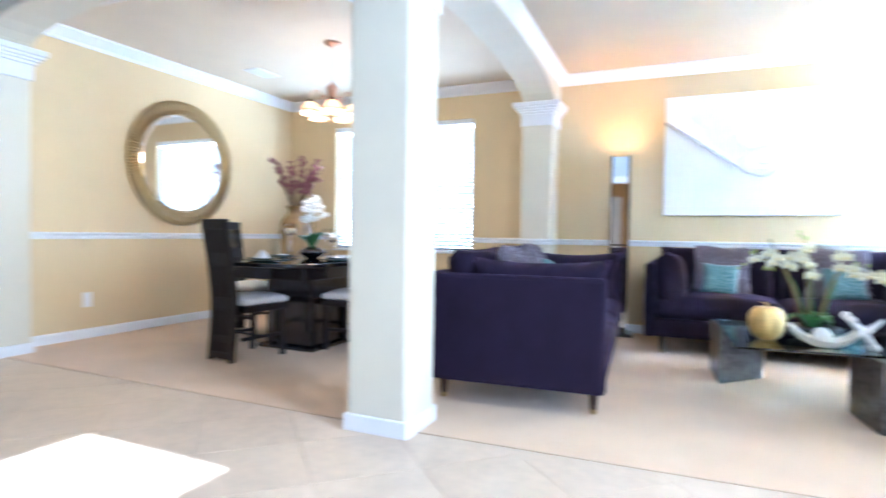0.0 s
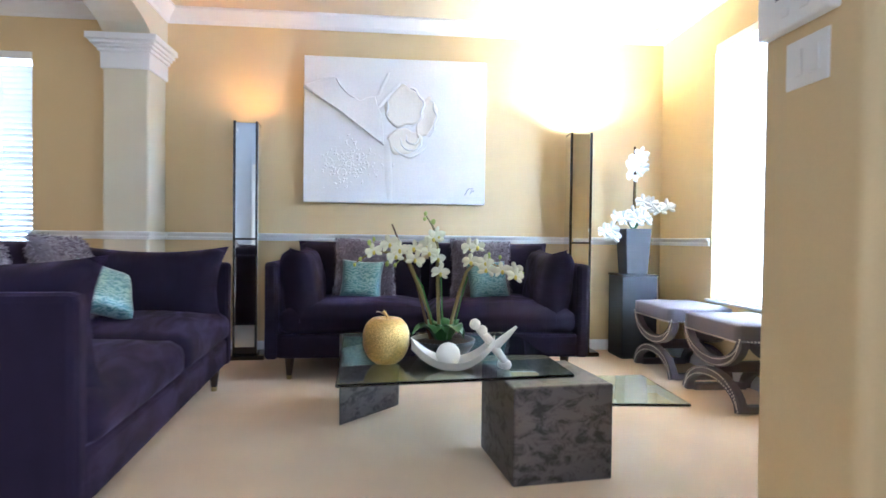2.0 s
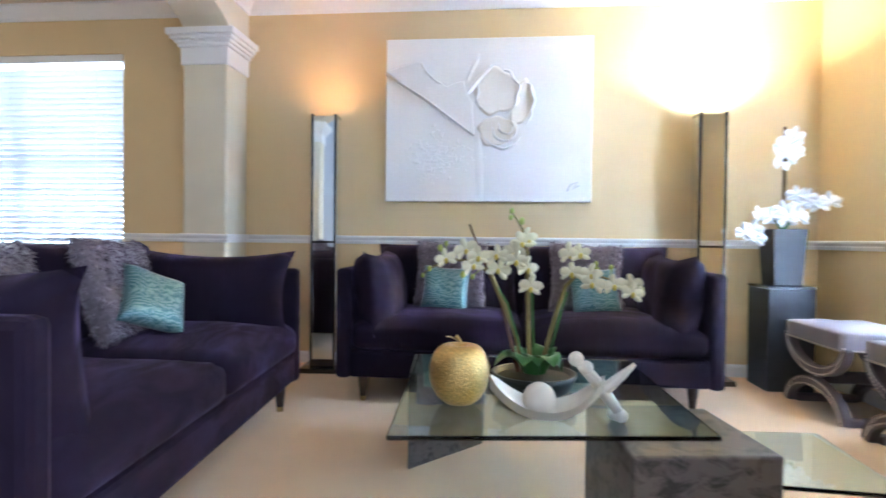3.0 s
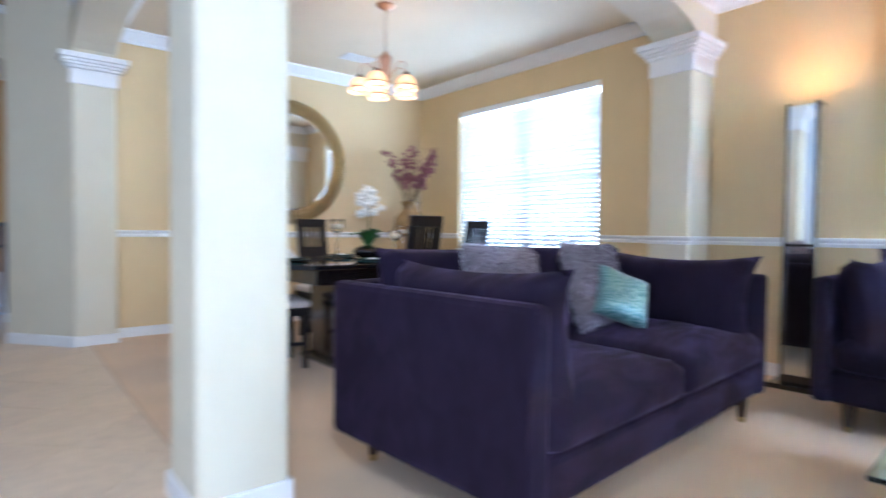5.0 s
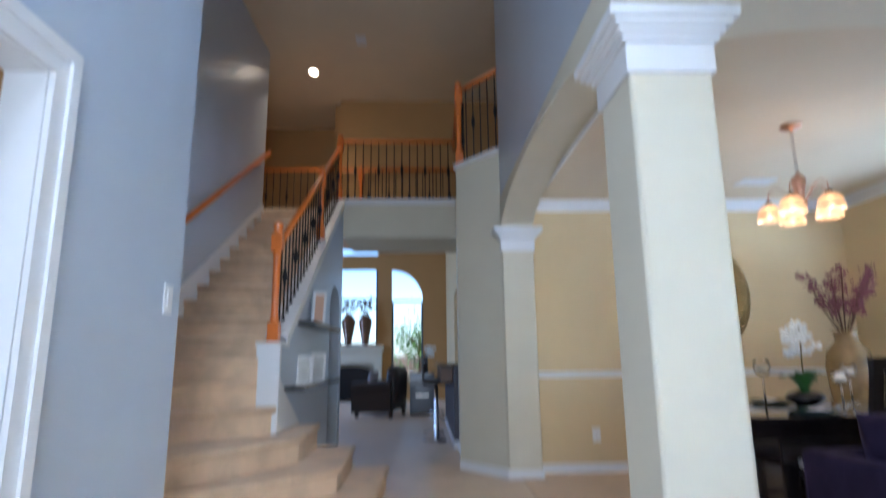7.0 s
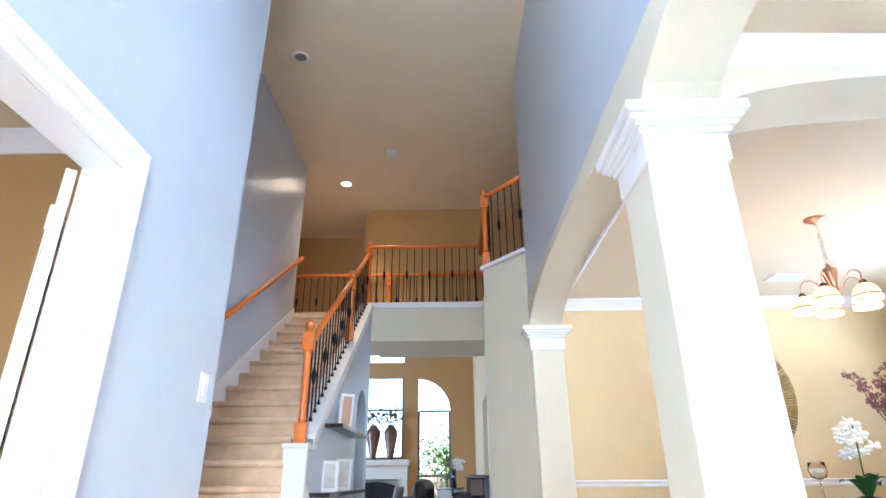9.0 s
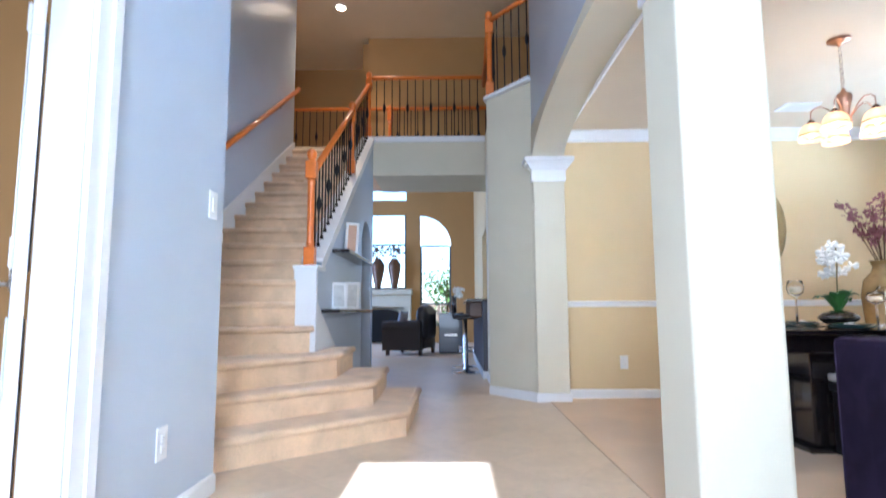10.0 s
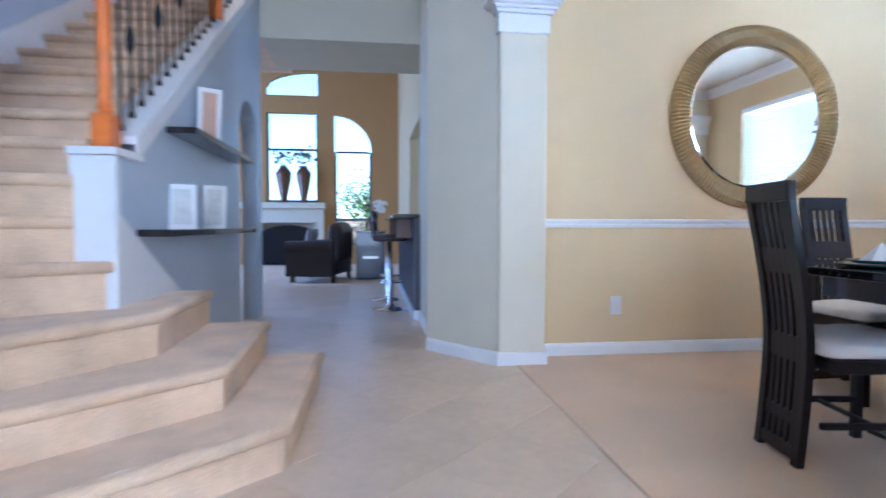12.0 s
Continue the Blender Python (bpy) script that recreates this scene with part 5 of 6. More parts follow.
tube(bm, [(-0.075, 0, 0.17), (-0.04, 0, 0.135), (0.0, 0, 0.085), (0.04, 0, 0.03)], [0.014, 0.018, 0.019, 0.014], 12)
tube(bm, [(-0.03, 0, 0.085), (0.0, 0, 0.10), (0.05, 0, 0.145), (0.085, 0, 0.178)], [0.012, 0.02, 0.013, 0.006], 12)
bmesh.ops.create_uvsphere(bm, u_segments=16, v_segments=10, radius=0.023, matrix=Matrix.Translation((-0.088, 0, 0.188)))
bmesh.ops.create_uvsphere(bm, u_segments=16, v_segments=10, radius=0.022, matrix=Matrix.Translation((-0.058, 0, 0.162)))
bmesh.ops.create_uvsphere(bm, u_segments=16, v_segments=10, radius=0.021, matrix=Matrix.Translation((0.045, 0, 0.021)))
bmesh.ops.create_uvsphere(bm, u_segments=16, v_segments=10, radius=0.02, matrix=Matrix.Translation((0.03, 0.02, 0.02)))
part("body", bm, DISH, fig, smooth=True)

# X stools with nail heads
TAUPE = mat("taupe_velvet", (0.17, 0.145, 0.165), 0.85, grain=200, amount=0.12, bump=0.2, sheen=0.25)
FRAME = mat("taupe_upholstered_frame", (0.115, 0.09, 0.10), 0.8, grain=200, amount=0.15, sheen=0.12)
NAIL = mat("bronze_nail_head", (0.70, 0.62, 0.54), 0.3, 1.0, grain=20)
def x_stool(m):
    s = thing("x_stool", label="taupe velvet bench stool with crossed nail-studded legs", category="stool", group="stools under the window")
    s.matrix_basis = m
    L, W = 0.54, 0.44
    bm = bmesh.new()
    soft_block(bm, -L / 2, -W / 2, 0.385, L / 2, W / 2, 0.485, 0.014, 0.014, 12)
    part("seat", bm, TAUPE, s, smooth=True)
    bm = bmesh.new()
    for x, y in [(-L / 2 + 0.02 * i, -W / 2 - 0.001) for i in range(1, 27)] + [(L / 2, -W / 2 + 0.02 * i) for i in range(1, 22)] + [(-L / 2, -W / 2 + 0.02 * i) for i in range(1, 22)]:
        bmesh.ops.create_icosphere(bm, subdivisions=1, radius=0.0065, matrix=Matrix.Translation((x, y, 0.392)))
    tagged(part("nail_trim", bm, NAIL, s, smooth=True), kind="stuff")
    for y in (-W / 2 + 0.03, W / 2 - 0.03):
        for k in (1, -1):
            bm = bmesh.new()
            pts = [(x, y, 0.205 + k * z) for x, z in [(0.27 * math.sin(t), 0.035 + 0.165 * (1 - math.cos(t)) * 1.0) for t in [radians(-88 + 176 * i / 16) for i in range(17)]]]
            prev = None
            for i, p in enumerate(pts):
                a, b = Vector(pts[max(i - 1, 0)]), Vector(pts[min(i + 1, 16)])
                d = (b - a).normalized()
                n = Vector((-d.z, 0, d.x))
                p = Vector(p)
                ring = [bm.verts.new(p + n * q + Vector((0, r, 0))) for q, r in ((-0.027, -0.022), (0.027, -0.022), (0.027, 0.022), (-0.027, 0.022))]
                if prev:
                    for j in range(4):
                        bm.faces.new((prev[j], prev[(j + 1) % 4], ring[(j + 1) % 4], ring[j]))
                else:
                    bm.faces.new(ring)
                prev = ring
            bm.faces.new(prev[::-1])
            bmesh.ops.recalc_face_normals(bm, faces=bm.faces)
            for v in bm.verts:
                v.co.z = max(v.co.z, 0.0)
            leg = part("crossed_leg", bm, FRAME, s)
            if y < 0:
                bm = bmesh.new()
                for i in range(33):
                    t = radians(-84 + 168 * i / 32)
                    for q in (-0.018, 0.018):
                        bmesh.ops.create_icosphere(bm, subdivisions=1, radius=0.006, matrix=Matrix.Translation((0.27 * math.sin(t) * (1 - q * 1.5), y - 0.022, 0.205 + k * (0.035 + 0.165 * (1 - math.cos(t)) - q))))
                tagged(part("nail_trim", bm, NAIL, leg, smooth=True), kind="stuff")
    part("stretcher", mesh_box(0.01, (-0.03, -W / 2 + 0.05, 0.17, 0.03, W / 2 - 0.05, 0.23)), FRAME, s)
    for x in (-0.24, 0.24):
        part("foot_rail", mesh_box(0.008, (x - 0.025, -W / 2 + 0.05, 0.0, x + 0.025, W / 2 - 0.05, 0.045)), FRAME, s)
    return s


x_stool(pose(3.622, 6.42, 0, 0, 0, -90))
x_stool(pose(3.622, 5.70, 0, 0, 0, -90))

# pedestal and planter in the corner
SLATE = mat("dark_slate_finish", (0.035, 0.036, 0.042), 0.45, grain=20, amount=0.15)
ped = thing("pedestal", (3.505, 6.96, 0), "dark slate square pedestal in the corner", "pedestal")
part("pedestal_body", mesh_box(0.004, (-0.142, -0.137, 0, 0.142, 0.137, 0.648)), SLATE, ped)
part("top_plate", mesh_box(0.003, (-0.147, -0.142, 0.649, 0.147, 0.142, 0.665)), mat("black_stone_plate", (0.012, 0.012, 0.014), 0.25), ped, "thin black top plate")
pl = thing("orchid_planter", (3.505, 6.96, 0.666), "white orchids in a tall dark square planter", "potted plant")
bm = bmesh.new()
for hw0, hw1, z0, z1 in ((0.085, 0.105, 0.0, 0.36),):
    vs = prism(bm, [(-hw0, -hw0), (hw0, -hw0), (hw0, hw0), (-hw0, hw0)], z0, z1)
    for v in vs:
        if v.co.z > 0.1:
            v.co.x *= hw1 / hw0
            v.co.y *= hw1 / hw0
bevel(bm, 0.004, 2)
part("planter", bm, SLATE, pl)
bm = bmesh.new()
tube(bm, [(0, 0, 0.36), (0.005, 0, 0.7), (0, 0, 1.02)], [0.014, 0.012, 0.010], 8)
part("stake", bm, STICK, pl)
for i in range(7):
    bm = bmesh.new()
    an = i * 0.9 + 0.2
    leaf(bm, (0.02 * math.cos(an), 0.02 * math.sin(an), 0.36), (0.11 * math.cos(an), 0.11 * math.sin(an), 0.41), 0.028, 0.03)
    part("leaf", bm, LEAF, pl, smooth=True)
for path, n in (([(0, 0, 0.4), (0.0, -0.03, 0.8), (0.04, -0.05, 0.93)], 9), ([(0, 0, 0.4), (0.08, -0.04, 0.55), (0.24, -0.06, 0.50)], 8), ([(0, 0, 0.36), (-0.12, -0.04, 0.46), (-0.26, -0.06, 0.30)], 8), ([(0, 0, 0.38), (0, -0.06, 0.45), (0.01, -0.08, 0.5)], 7)):
    bm = bmesh.new()
    tube(bm, path, 0.005, 7)
    part("stem", bm, STEM, pl, smooth=True)
    bm = bmesh.new()
    a, b = Vector(path[1]), Vector(path[2])
    for k in range(n):
        p = a.lerp(b, k / n) + Vector((rng.uniform(-0.055, 0.055), rng.uniform(-0.05, 0.0), rng.uniform(-0.05, 0.05)))
        flower(bm, p, (rng.uniform(-0.7, 0.4), -1, rng.uniform(-0.2, 0.4)), rng.uniform(0.058, 0.075), rng)
    part("blossom", bm, PETAL, pl)

# ---- dining room ----
TX, TY = -1.97, 5.36
BLACKTOP = mat("black_glass_top", (0.010, 0.010, 0.012), 0.06, grain=20, amount=0.1, bump=0.0, coat=0.6)
dt = thing("dining_table", (TX, TY, 0), "black lacquered dining table on a block pedestal", "dining table")
bm = bmesh.new()
w, l, c = 0.53, 0.92, 0.16
prism(bm, [(-w + c, -l), (w - c, -l), (w, -l + c), (w, l - c), (w - c, l), (-w + c, l), (-w, l - c), (-w, -l + c)], 0.715, 0.748)
bevel(bm, 0.006, 2)
part("tabletop", bm, BLACKTOP, dt)
part("apron", mesh_box(0.006, (-0.36, -0.66, 0.60, 0.36, 0.66, 0.714)), DARK, dt)
part("pedestal", mesh_box(0.012, (-0.24, -0.42, 0.03, 0.24, 0.42, 0.60)), DARK, dt)
part("plinth", mesh_box(0.006, (-0.29, -0.48, 0, 0.29, 0.48, 0.03)), DARK, dt)
CHAIRWOOD = mat("black_stained_wood", (0.010, 0.008, 0.009), 0.42, grain=26, amount=0.25, bump=0.05, spec=0.35)
SEATWHITE = mat("white_leather", (0.72, 0.69, 0.66), 0.5, grain=70, amount=0.06, bump=0.2)


def curved_bar(bm, x0, x1, t, ys, zs):
    """A bar x0 to x1 wide and t thick that follows a curve in the yz plane."""
    prev = None
    for i, (y, z) in enumerate(zip(ys, zs)):
        ring = [bm.verts.new((x, y + dy, z)) for x, dy in ((x0, -t / 2), (x1, -t / 2), (x1, t / 2), (x0, t / 2))]
        if prev:
            for j in range(4):
                bm.faces.new((prev[j], prev[(j + 1) % 4], ring[(j + 1) % 4], ring[j]))
        else:
            bm.faces.new(ring[::-1])
        prev = ring
    bm.faces.new(prev)
    bmesh.ops.recalc_face_normals(bm, faces=bm.faces)


def dining_chair(m, label):
    """Faces local +y; the slatted back runs in an S curve from the floor to the top."""
    c = thing("dining_chair", label=label, category="chair", group="chairs round the dining table")
    c.matrix_basis = m
    n = 22
    zs = [1.06 * i / n for i in range(n + 1)]
    ys = [-0.215 + 0.028 * math.sin(math.pi * min(1, z / 0.95)) - 0.060 * max(0, (z - 0.45) / 0.6) ** 1.3 for z in zs]
    for k in (-1, 1):
        bm = bmesh.new()
        curved_bar(bm, k * 0.124 - 0.019, k * 0.124 + 0.019, 0.030, ys, zs)
        part("back_stile", bm, CHAIRWOOD, c)
    for k in range(5):
        x = -0.080 + 0.040 * k
        bm = bmesh.new()
        curved_bar(bm, x - 0.011, x + 0.011, 0.014, ys[1:], zs[1:])
        part("back_slat", bm, CHAIRWOOD, c)
    for i0, i1 in ((3, 4), (8, 10), (15, 17)):
        bm = bmesh.new()
        curved_bar(bm, -0.106, 0.106, 0.020, [y + 0.004 for y in ys[i0:i1 + 1]], zs[i0:i1 + 1])
        part("cross_rail", bm, CHAIRWOOD, c)
    part("top_rail", mesh_box(0.006, (-0.144, ys[-1] - 0.016, 1.0, 0.144, ys[-1] + 0.022, 1.075)), CHAIRWOOD, c)
    part("bottom_rail", mesh_box(0.004, (-0.106, ys[1] - 0.012, 0.02, 0.106, ys[1] + 0.014, 0.07)), CHAIRWOOD, c)
    bm = bmesh.new()
    soft_block(bm, -0.215, -0.165, 0.425, 0.215, 0.26, 0.485, 0.025, 0.02, 8)
    part("seat_pad", bm, SEATWHITE, c, "white leather seat pad", smooth=True)
    part("seat_frame", mesh_box(0.006, (-0.21, -0.15, 0.375, 0.21, 0.25, 0.424)), CHAIRWOOD, c)
    for k in (-1, 1):
        part("leg", mesh_box(0.005, (k * 0.18 - 0.018, 0.205, 0, k * 0.18 + 0.018, 0.241, 0.374)), CHAIRWOOD, c)
        part("stretcher", mesh_box(0.003, (k * 0.165 - 0.01, -0.16, 0.16, k * 0.165 + 0.01, 0.204, 0.185)), CHAIRWOOD, c)
    part("stretcher", mesh_box(0.003, (-0.154, 0.03, 0.165, 0.154, 0.05, 0.18)), CHAIRWOOD, c)
    return c


dining_chair(pose(-2.07, 4.54, 0, 0, 0, -8), "black slatted high-back chair at the table's end")
dining_chair(pose(-1.46, 5.25, 0, 0, 0, 97), "black slatted high-back chair beside the sofa back")
dining_chair(pose(-2.80, 5.36, 0, 0, 0, -90), "black slatted high-back chair near the round mirror")
dining_chair(pose(-2.08, 6.29, 0, 0, 0, 180), "black slatted high-back chair near the window")

# table setting
rng = random.Random(8)
TT = 0.749
bowl = thing("orchid_pot", (-2.05, 5.36, TT), "white orchid in a low black glazed pot", "potted plant")
bm = bmesh.new()
lathe(bm, [(0, 0), (0.055, 0), (0.10, 0.03), (0.125, 0.055), (0.10, 0.085), (0.055, 0.105), (0.05, 0.1), (0, 0.09)], 32)
part("pot", bm, mat("black_glaze", (0.012, 0.010, 0.010), 0.08, coat=0.5), bowl, smooth=True)
for i in range(7):
    bm = bmesh.new()
    an = i * 0.95
    r = rng.uniform(0.12, 0.17)
    leaf(bm, (0.01 * math.cos(an), 0.01 * math.sin(an), 0.1), (r * math.cos(an), r * math.sin(an), rng.uniform(0.14, 0.23)), 0.046, 0.05)
    part("leaf", bm, LEAF, bowl, smooth=True)
bm = bmesh.new()
tube(bm, [(0, 0, 0.1), (0.01, 0, 0.3), (0.03, 0.0, 0.48), (0.05, -0.02, 0.56)], 0.005, 8)
part("stem", bm, STEM, bowl, smooth=True)
bm = bmesh.new()
for k in range(20):
    flower(bm, Vector((0.02 + rng.uniform(-0.085, 0.085), -0.01 + rng.uniform(-0.06, 0.06), rng.uniform(0.35, 0.545))), (rng.uniform(0.3, 1), rng.uniform(-1, -0.2), rng.uniform(-0.1, 0.4)), rng.uniform(0.045, 0.056), rng)
part("blossom", bm, PETAL, bowl)
CLEAR = glass_mat("clear_glass", (1, 1, 1))
CLEAR.node_tree.nodes["Principled BSDF"].inputs["IOR"].default_value = 1.2
WAX = mat("ivory_wax", (0.75, 0.70, 0.55), 0.5)
for x, y, s in ((-2.10, 5.11, 1.03), (-1.97, 5.56, 0.75), (-2.2, 5.8, 0.9)):
    g = thing("glass_goblet", (x, y, TT), "clear stemmed glass candle holder with ivory candle", "candle holder", "goblets on the table")
    bm = bmesh.new()
    h = 0.30 * s
    lathe(bm, [(0, 0), (0.045, 0), (0.045, 0.004), (0.008, 0.012), (0.006, h * 0.6), (0.012, h * 0.64), (0.045, h * 0.72), (0.055, h * 0.85), (0.046, h), (0.044, h), (0.052, h * 0.85), (0.042, h * 0.735), (0.0, h * 0.66)], 28)
    part("goblet", bm, CLEAR, g, smooth=True)
    bm = bmesh.new()
    lathe(bm, [(0, h * 0.75), (0.032, h * 0.75), (0.034, h * 0.86), (0, h * 0.86)], 20)
    part("candle", bm, WAX, g, smooth=True)
PLATE = mat("teal_glazed_plate", (0.03, 0.07, 0.075), 0.2, coat=0.4)
NAPKIN = mat("white_napkin", (0.80, 0.79, 0.77), 0.8, grain=120, bump=0.3)
for x, y, peak in ((-2.02, 4.68, 0.095), (-1.60, 5.12, 0.036), (-2.33, 5.28, 0.036), (-1.92, 6.02, 0.036)):
    p = thing("place_setting", (x, y, TT), "dark teal plate with a folded white napkin", "plate", "place settings")
    for k, (r, z, nm) in enumerate(((0.15, 0.0, "charger"), (0.115, 0.013, "plate"))):
        bm = bmesh.new()
        lathe(bm, [(0, z), (r * 0.65, z), (r, z + 0.012), (r, z + 0.015), (r * 0.65, z + 0.004), (0, z + 0.004)], 36)
        part(nm, bm, PLATE, p, smooth=True)
    bm = bmesh.new()
    a = bm.verts.new((0, 0, peak))
    ring = [bm.verts.new((0.075 * math.cos(t) * (0.7 if i % 2 else 1), 0.075 * math.sin(t) * (0.7 if i % 2 else 1), 0.018)) for i, t in enumerate([math.pi * k / 5 for k in range(10)])]
    for i in range(10):
        bm.faces.new((a, ring[i], ring[(i + 1) % 10]))
    bm.faces.new(ring[::-1])
    part("napkin", bm, NAPKIN, p)

# round mirror with a ribbed gold frame
GILT = mat("champagne_gilt", (0.50, 0.40, 0.22), 0.38, 1.0, grain=50, amount=0.2, bump=0.3)
mir = thing("round_mirror", (WEST + 0.002, 5.46, 1.685), "round wall mirror in a ribbed champagne gold frame", "mirror")
bm = bmesh.new()
RIBS, prof = 140, [(0.505, 0.012), (0.515, 0.026), (0.56, 0.046), (0.61, 0.042), (0.648, 0.02), (0.652, 0.0)]
rows = []
for i in range(RIBS * 2):
    t = math.pi * i / RIBS
    row = []
    for k, (r, o) in enumerate(prof):
        tw = t + 0.03 * (r - 0.505) / 0.15
        d = (0.009 if i % 2 else -0.003) if 0 < k < 5 else 0
        row.append(bm.verts.new((o + d, r * math.cos(tw), r * math.sin(tw))))
    rows.append(row)
for i in range(len(rows)):
    a, b = rows[i], rows[(i + 1) % len(rows)]
    for k in range(len(prof) - 1):
        bm.faces.new((a[k], b[k], b[k + 1], a[k + 1]))
bmesh.ops.recalc_face_normals(bm, faces=bm.faces)
part("frame", bm, GILT, mir)
bm = bmesh.new()
lathe(bm, [(0, 0.004), (0.508, 0.004), (0.508, 0.011), (0.49, 0.015), (0, 0.015)], 72, m=Matrix.Rotation(math.pi / 2, 4, "Y"))
part("mirror_glass", bm, MIRROR, mir)

# floor vase with blossom branches
VASE = mat("painted_amber_vase", (0.30, 0.19, 0.07), 0.25, grain=6, amount=0.35, bump=0.05, blotch=9, blotch_amount=0.5, coat=0.4)
fv = thing("floor_vase", (-3.30, 6.66, 0), "tall painted amber vase with plum blossom branches", "vase")
bm = bmesh.new()
lathe(bm, [(0, 0), (0.12, 0), (0.13, 0.03), (0.11, 0.15), (0.13, 0.4), (0.175, 0.75), (0.19, 0.98), (0.165, 1.12), (0.10, 1.20), (0.085, 1.24), (0.10, 1.29), (0.115, 1.30), (0.105, 1.30), (0.075, 1.24), (0.06, 1.15), (0, 1.1)], 40)
part("vase_body", bm, VASE, fv, smooth=True)
PLUM = mat("plum_blossom", (0.30, 0.11, 0.13), 0.7, grain=30, amount=0.3)
rng = random.Random(21)
bl = bmesh.new()
for i in range(15):
    an, sp = rng.uniform(0, 6.28), rng.uniform(0.05, 0.42)
    dx, dy = sp * math.cos(an), sp * math.sin(an) * 0.8
    dx, dy = min(max(dx, -0.42), 0.46), min(dy, 0.40)
    top = rng.uniform(1.62, 2.0) - 0.25 * (sp - 0.1)
    pts = [(0, 0, 1.2), (dx * 0.25, dy * 0.25, 1.36), (dx * 0.65, dy * 0.65, 1.36 + (top - 1.36) * 0.6), (dx, dy, top)]
    bm = bmesh.new()
    tube(bm, pts, [0.006, 0.005, 0.004, 0.002], 6)
    part("branch", bm, STICK, fv)
    for k in range(26):
        t = rng.uniform(0.35, 1.0)
        a = Vector(pts[1]).lerp(Vector(pts[2]), min(1, t * 1.3)) if t < 0.65 else Vector(pts[2]).lerp(Vector(pts[3]), (t - 0.65) / 0.35)
        p = a + Vector((rng.gauss(0, 0.025), rng.gauss(0, 0.025), rng.gauss(0, 0.025)))
        flower(bl, p, (rng.uniform(-1, 1), rng.uniform(-1, 1), rng.uniform(-0.3, 1)), rng.uniform(0.018, 0.032), rng)
tagged(part("blossom_spray", bl, PLUM, fv), kind="stuff")

# chandelier
BRONZE = mat("satin_nickel", (0.52, 0.43, 0.35), 0.35, 1.0, grain=60)
BULB = glow("chandelier_bulb", (1.0, 0.78, 0.48), 4.0)
SHADE = bpy.data.materials.new("amber_shade_glass")
SHADE.use_nodes = True
_b = SHADE.node_tree.nodes["Principled BSDF"]
_b.inputs["Base Color"].default_value, _b.inputs["Roughness"].default_value = (0.80, 0.52, 0.27, 1), 0.35
_b.inputs["Transmission Weight"].default_value = 0.5
_b.inputs["Emission Color"].default_value, _b.inputs["Emission Strength"].default_value = (1.0, 0.58, 0.26, 1), 0.22
CX, CY = -1.88, 5.40
BAND = mat("dark_bronze_band", (0.10, 0.055, 0.03), 0.4, 0.8, grain=40)
COPPER = mat("antique_copper", (0.50, 0.28, 0.18), 0.35, 1.0, grain=60)
ch = thing("chandelier", (CX, CY, CEILING), "antique copper chandelier with amber glass shades, lit", "chandelier")
bm = bmesh.new()
lathe(bm, [(0, -0.001), (0.072, -0.001), (0.070, -0.012), (0.045, -0.026), (0.014, -0.034), (0.010, -0.05), (0, -0.05)], 28)
part("canopy", bm, COPPER, ch, smooth=True)
for i in range(9):
    bm = bmesh.new()
    M = Matrix.Translation((0, 0, -0.062 - 0.033 * i)) @ Matrix.Rotation(math.pi / 2 * (i % 2), 4, "Z")
    tube(bm, [M @ Vector((0.011 * math.cos(t), 0, 0.020 * math.sin(t))) for t in [2 * math.pi * k / 12 for k in range(13)]], 0.0025, 6)
    part("chain_link", bm, BRONZE, ch)
bm = bmesh.new()
lathe(bm, [(0, -0.345), (0.012, -0.355), (0.018, -0.375), (0.040, -0.388), (0.048, -0.405), (0.046, -0.425), (0.036, -0.47), (0.026, -0.52), (0.024, -0.55), (0.036, -0.57), (0.038, -0.585), (0.022, -0.61), (0.010, -0.635), (0.012, -0.645), (0, -0.655)], 28)
part("body", bm, COPPER, ch, smooth=True)
RAD = 0.195
for i in range(5):
    an = radians(20 + 72 * i)
    c, s = math.cos(an), math.sin(an)
    bm = bmesh.new()
    rr = [(0.025, -0.56), (0.06, -0.52), (0.095, -0.475), (0.13, -0.448), (0.165, -0.45), (0.192, -0.475), (RAD, -0.51), (RAD, -0.54)]
    tube(bm, [(r * c, r * s, z) for r, z in rr], 0.004, 8)
    arm = part("arm", bm, COPPER, ch, smooth=True)
    at = (RAD * c, RAD * s, 0)
    bm = bmesh.new()
    lathe(bm, [(0, -0.53), (0.014, -0.532), (0.024, -0.548), (0.024, -0.56), (0, -0.56)], 18, at)
    part("shade_holder", bm, BAND, arm, "dark bronze shade holder", smooth=True)
    bm = bmesh.new()
    lathe(bm, [(0.022, -0.556), (0.044, -0.566), (0.064, -0.586), (0.076, -0.612), (0.081, -0.635), (0.078, -0.635), (0.073, -0.613), (0.061, -0.590), (0.042, -0.571), (0.022, -0.561)], 28, at)
    part("shade", bm, SHADE, arm, "amber glass bell shade", smooth=True)
    bm = bmesh.new()
    lathe(bm, [(0.0785, -0.636), (0.0835, -0.636), (0.0845, -0.643), (0.0785, -0.643)], 28, at)
    part("shade_band", bm, BAND, arm, "dark bronze band")
    bm = bmesh.new()
    lathe(bm, [(0.0795, -0.644), (0.0835, -0.644), (0.086, -0.668), (0.0855, -0.672), (0.082, -0.670)], 28, at)
    part("shade_rim", bm, SHADE, arm, "amber glass rim", smooth=True)
    bm = bmesh.new()
    lathe(bm, [(0, -0.56), (0.016, -0.575), (0.026, -0.61), (0.026, -0.635), (0.016, -0.652), (0, -0.658)], 16, at)
    part("bulb", bm, BULB, arm, smooth=True)
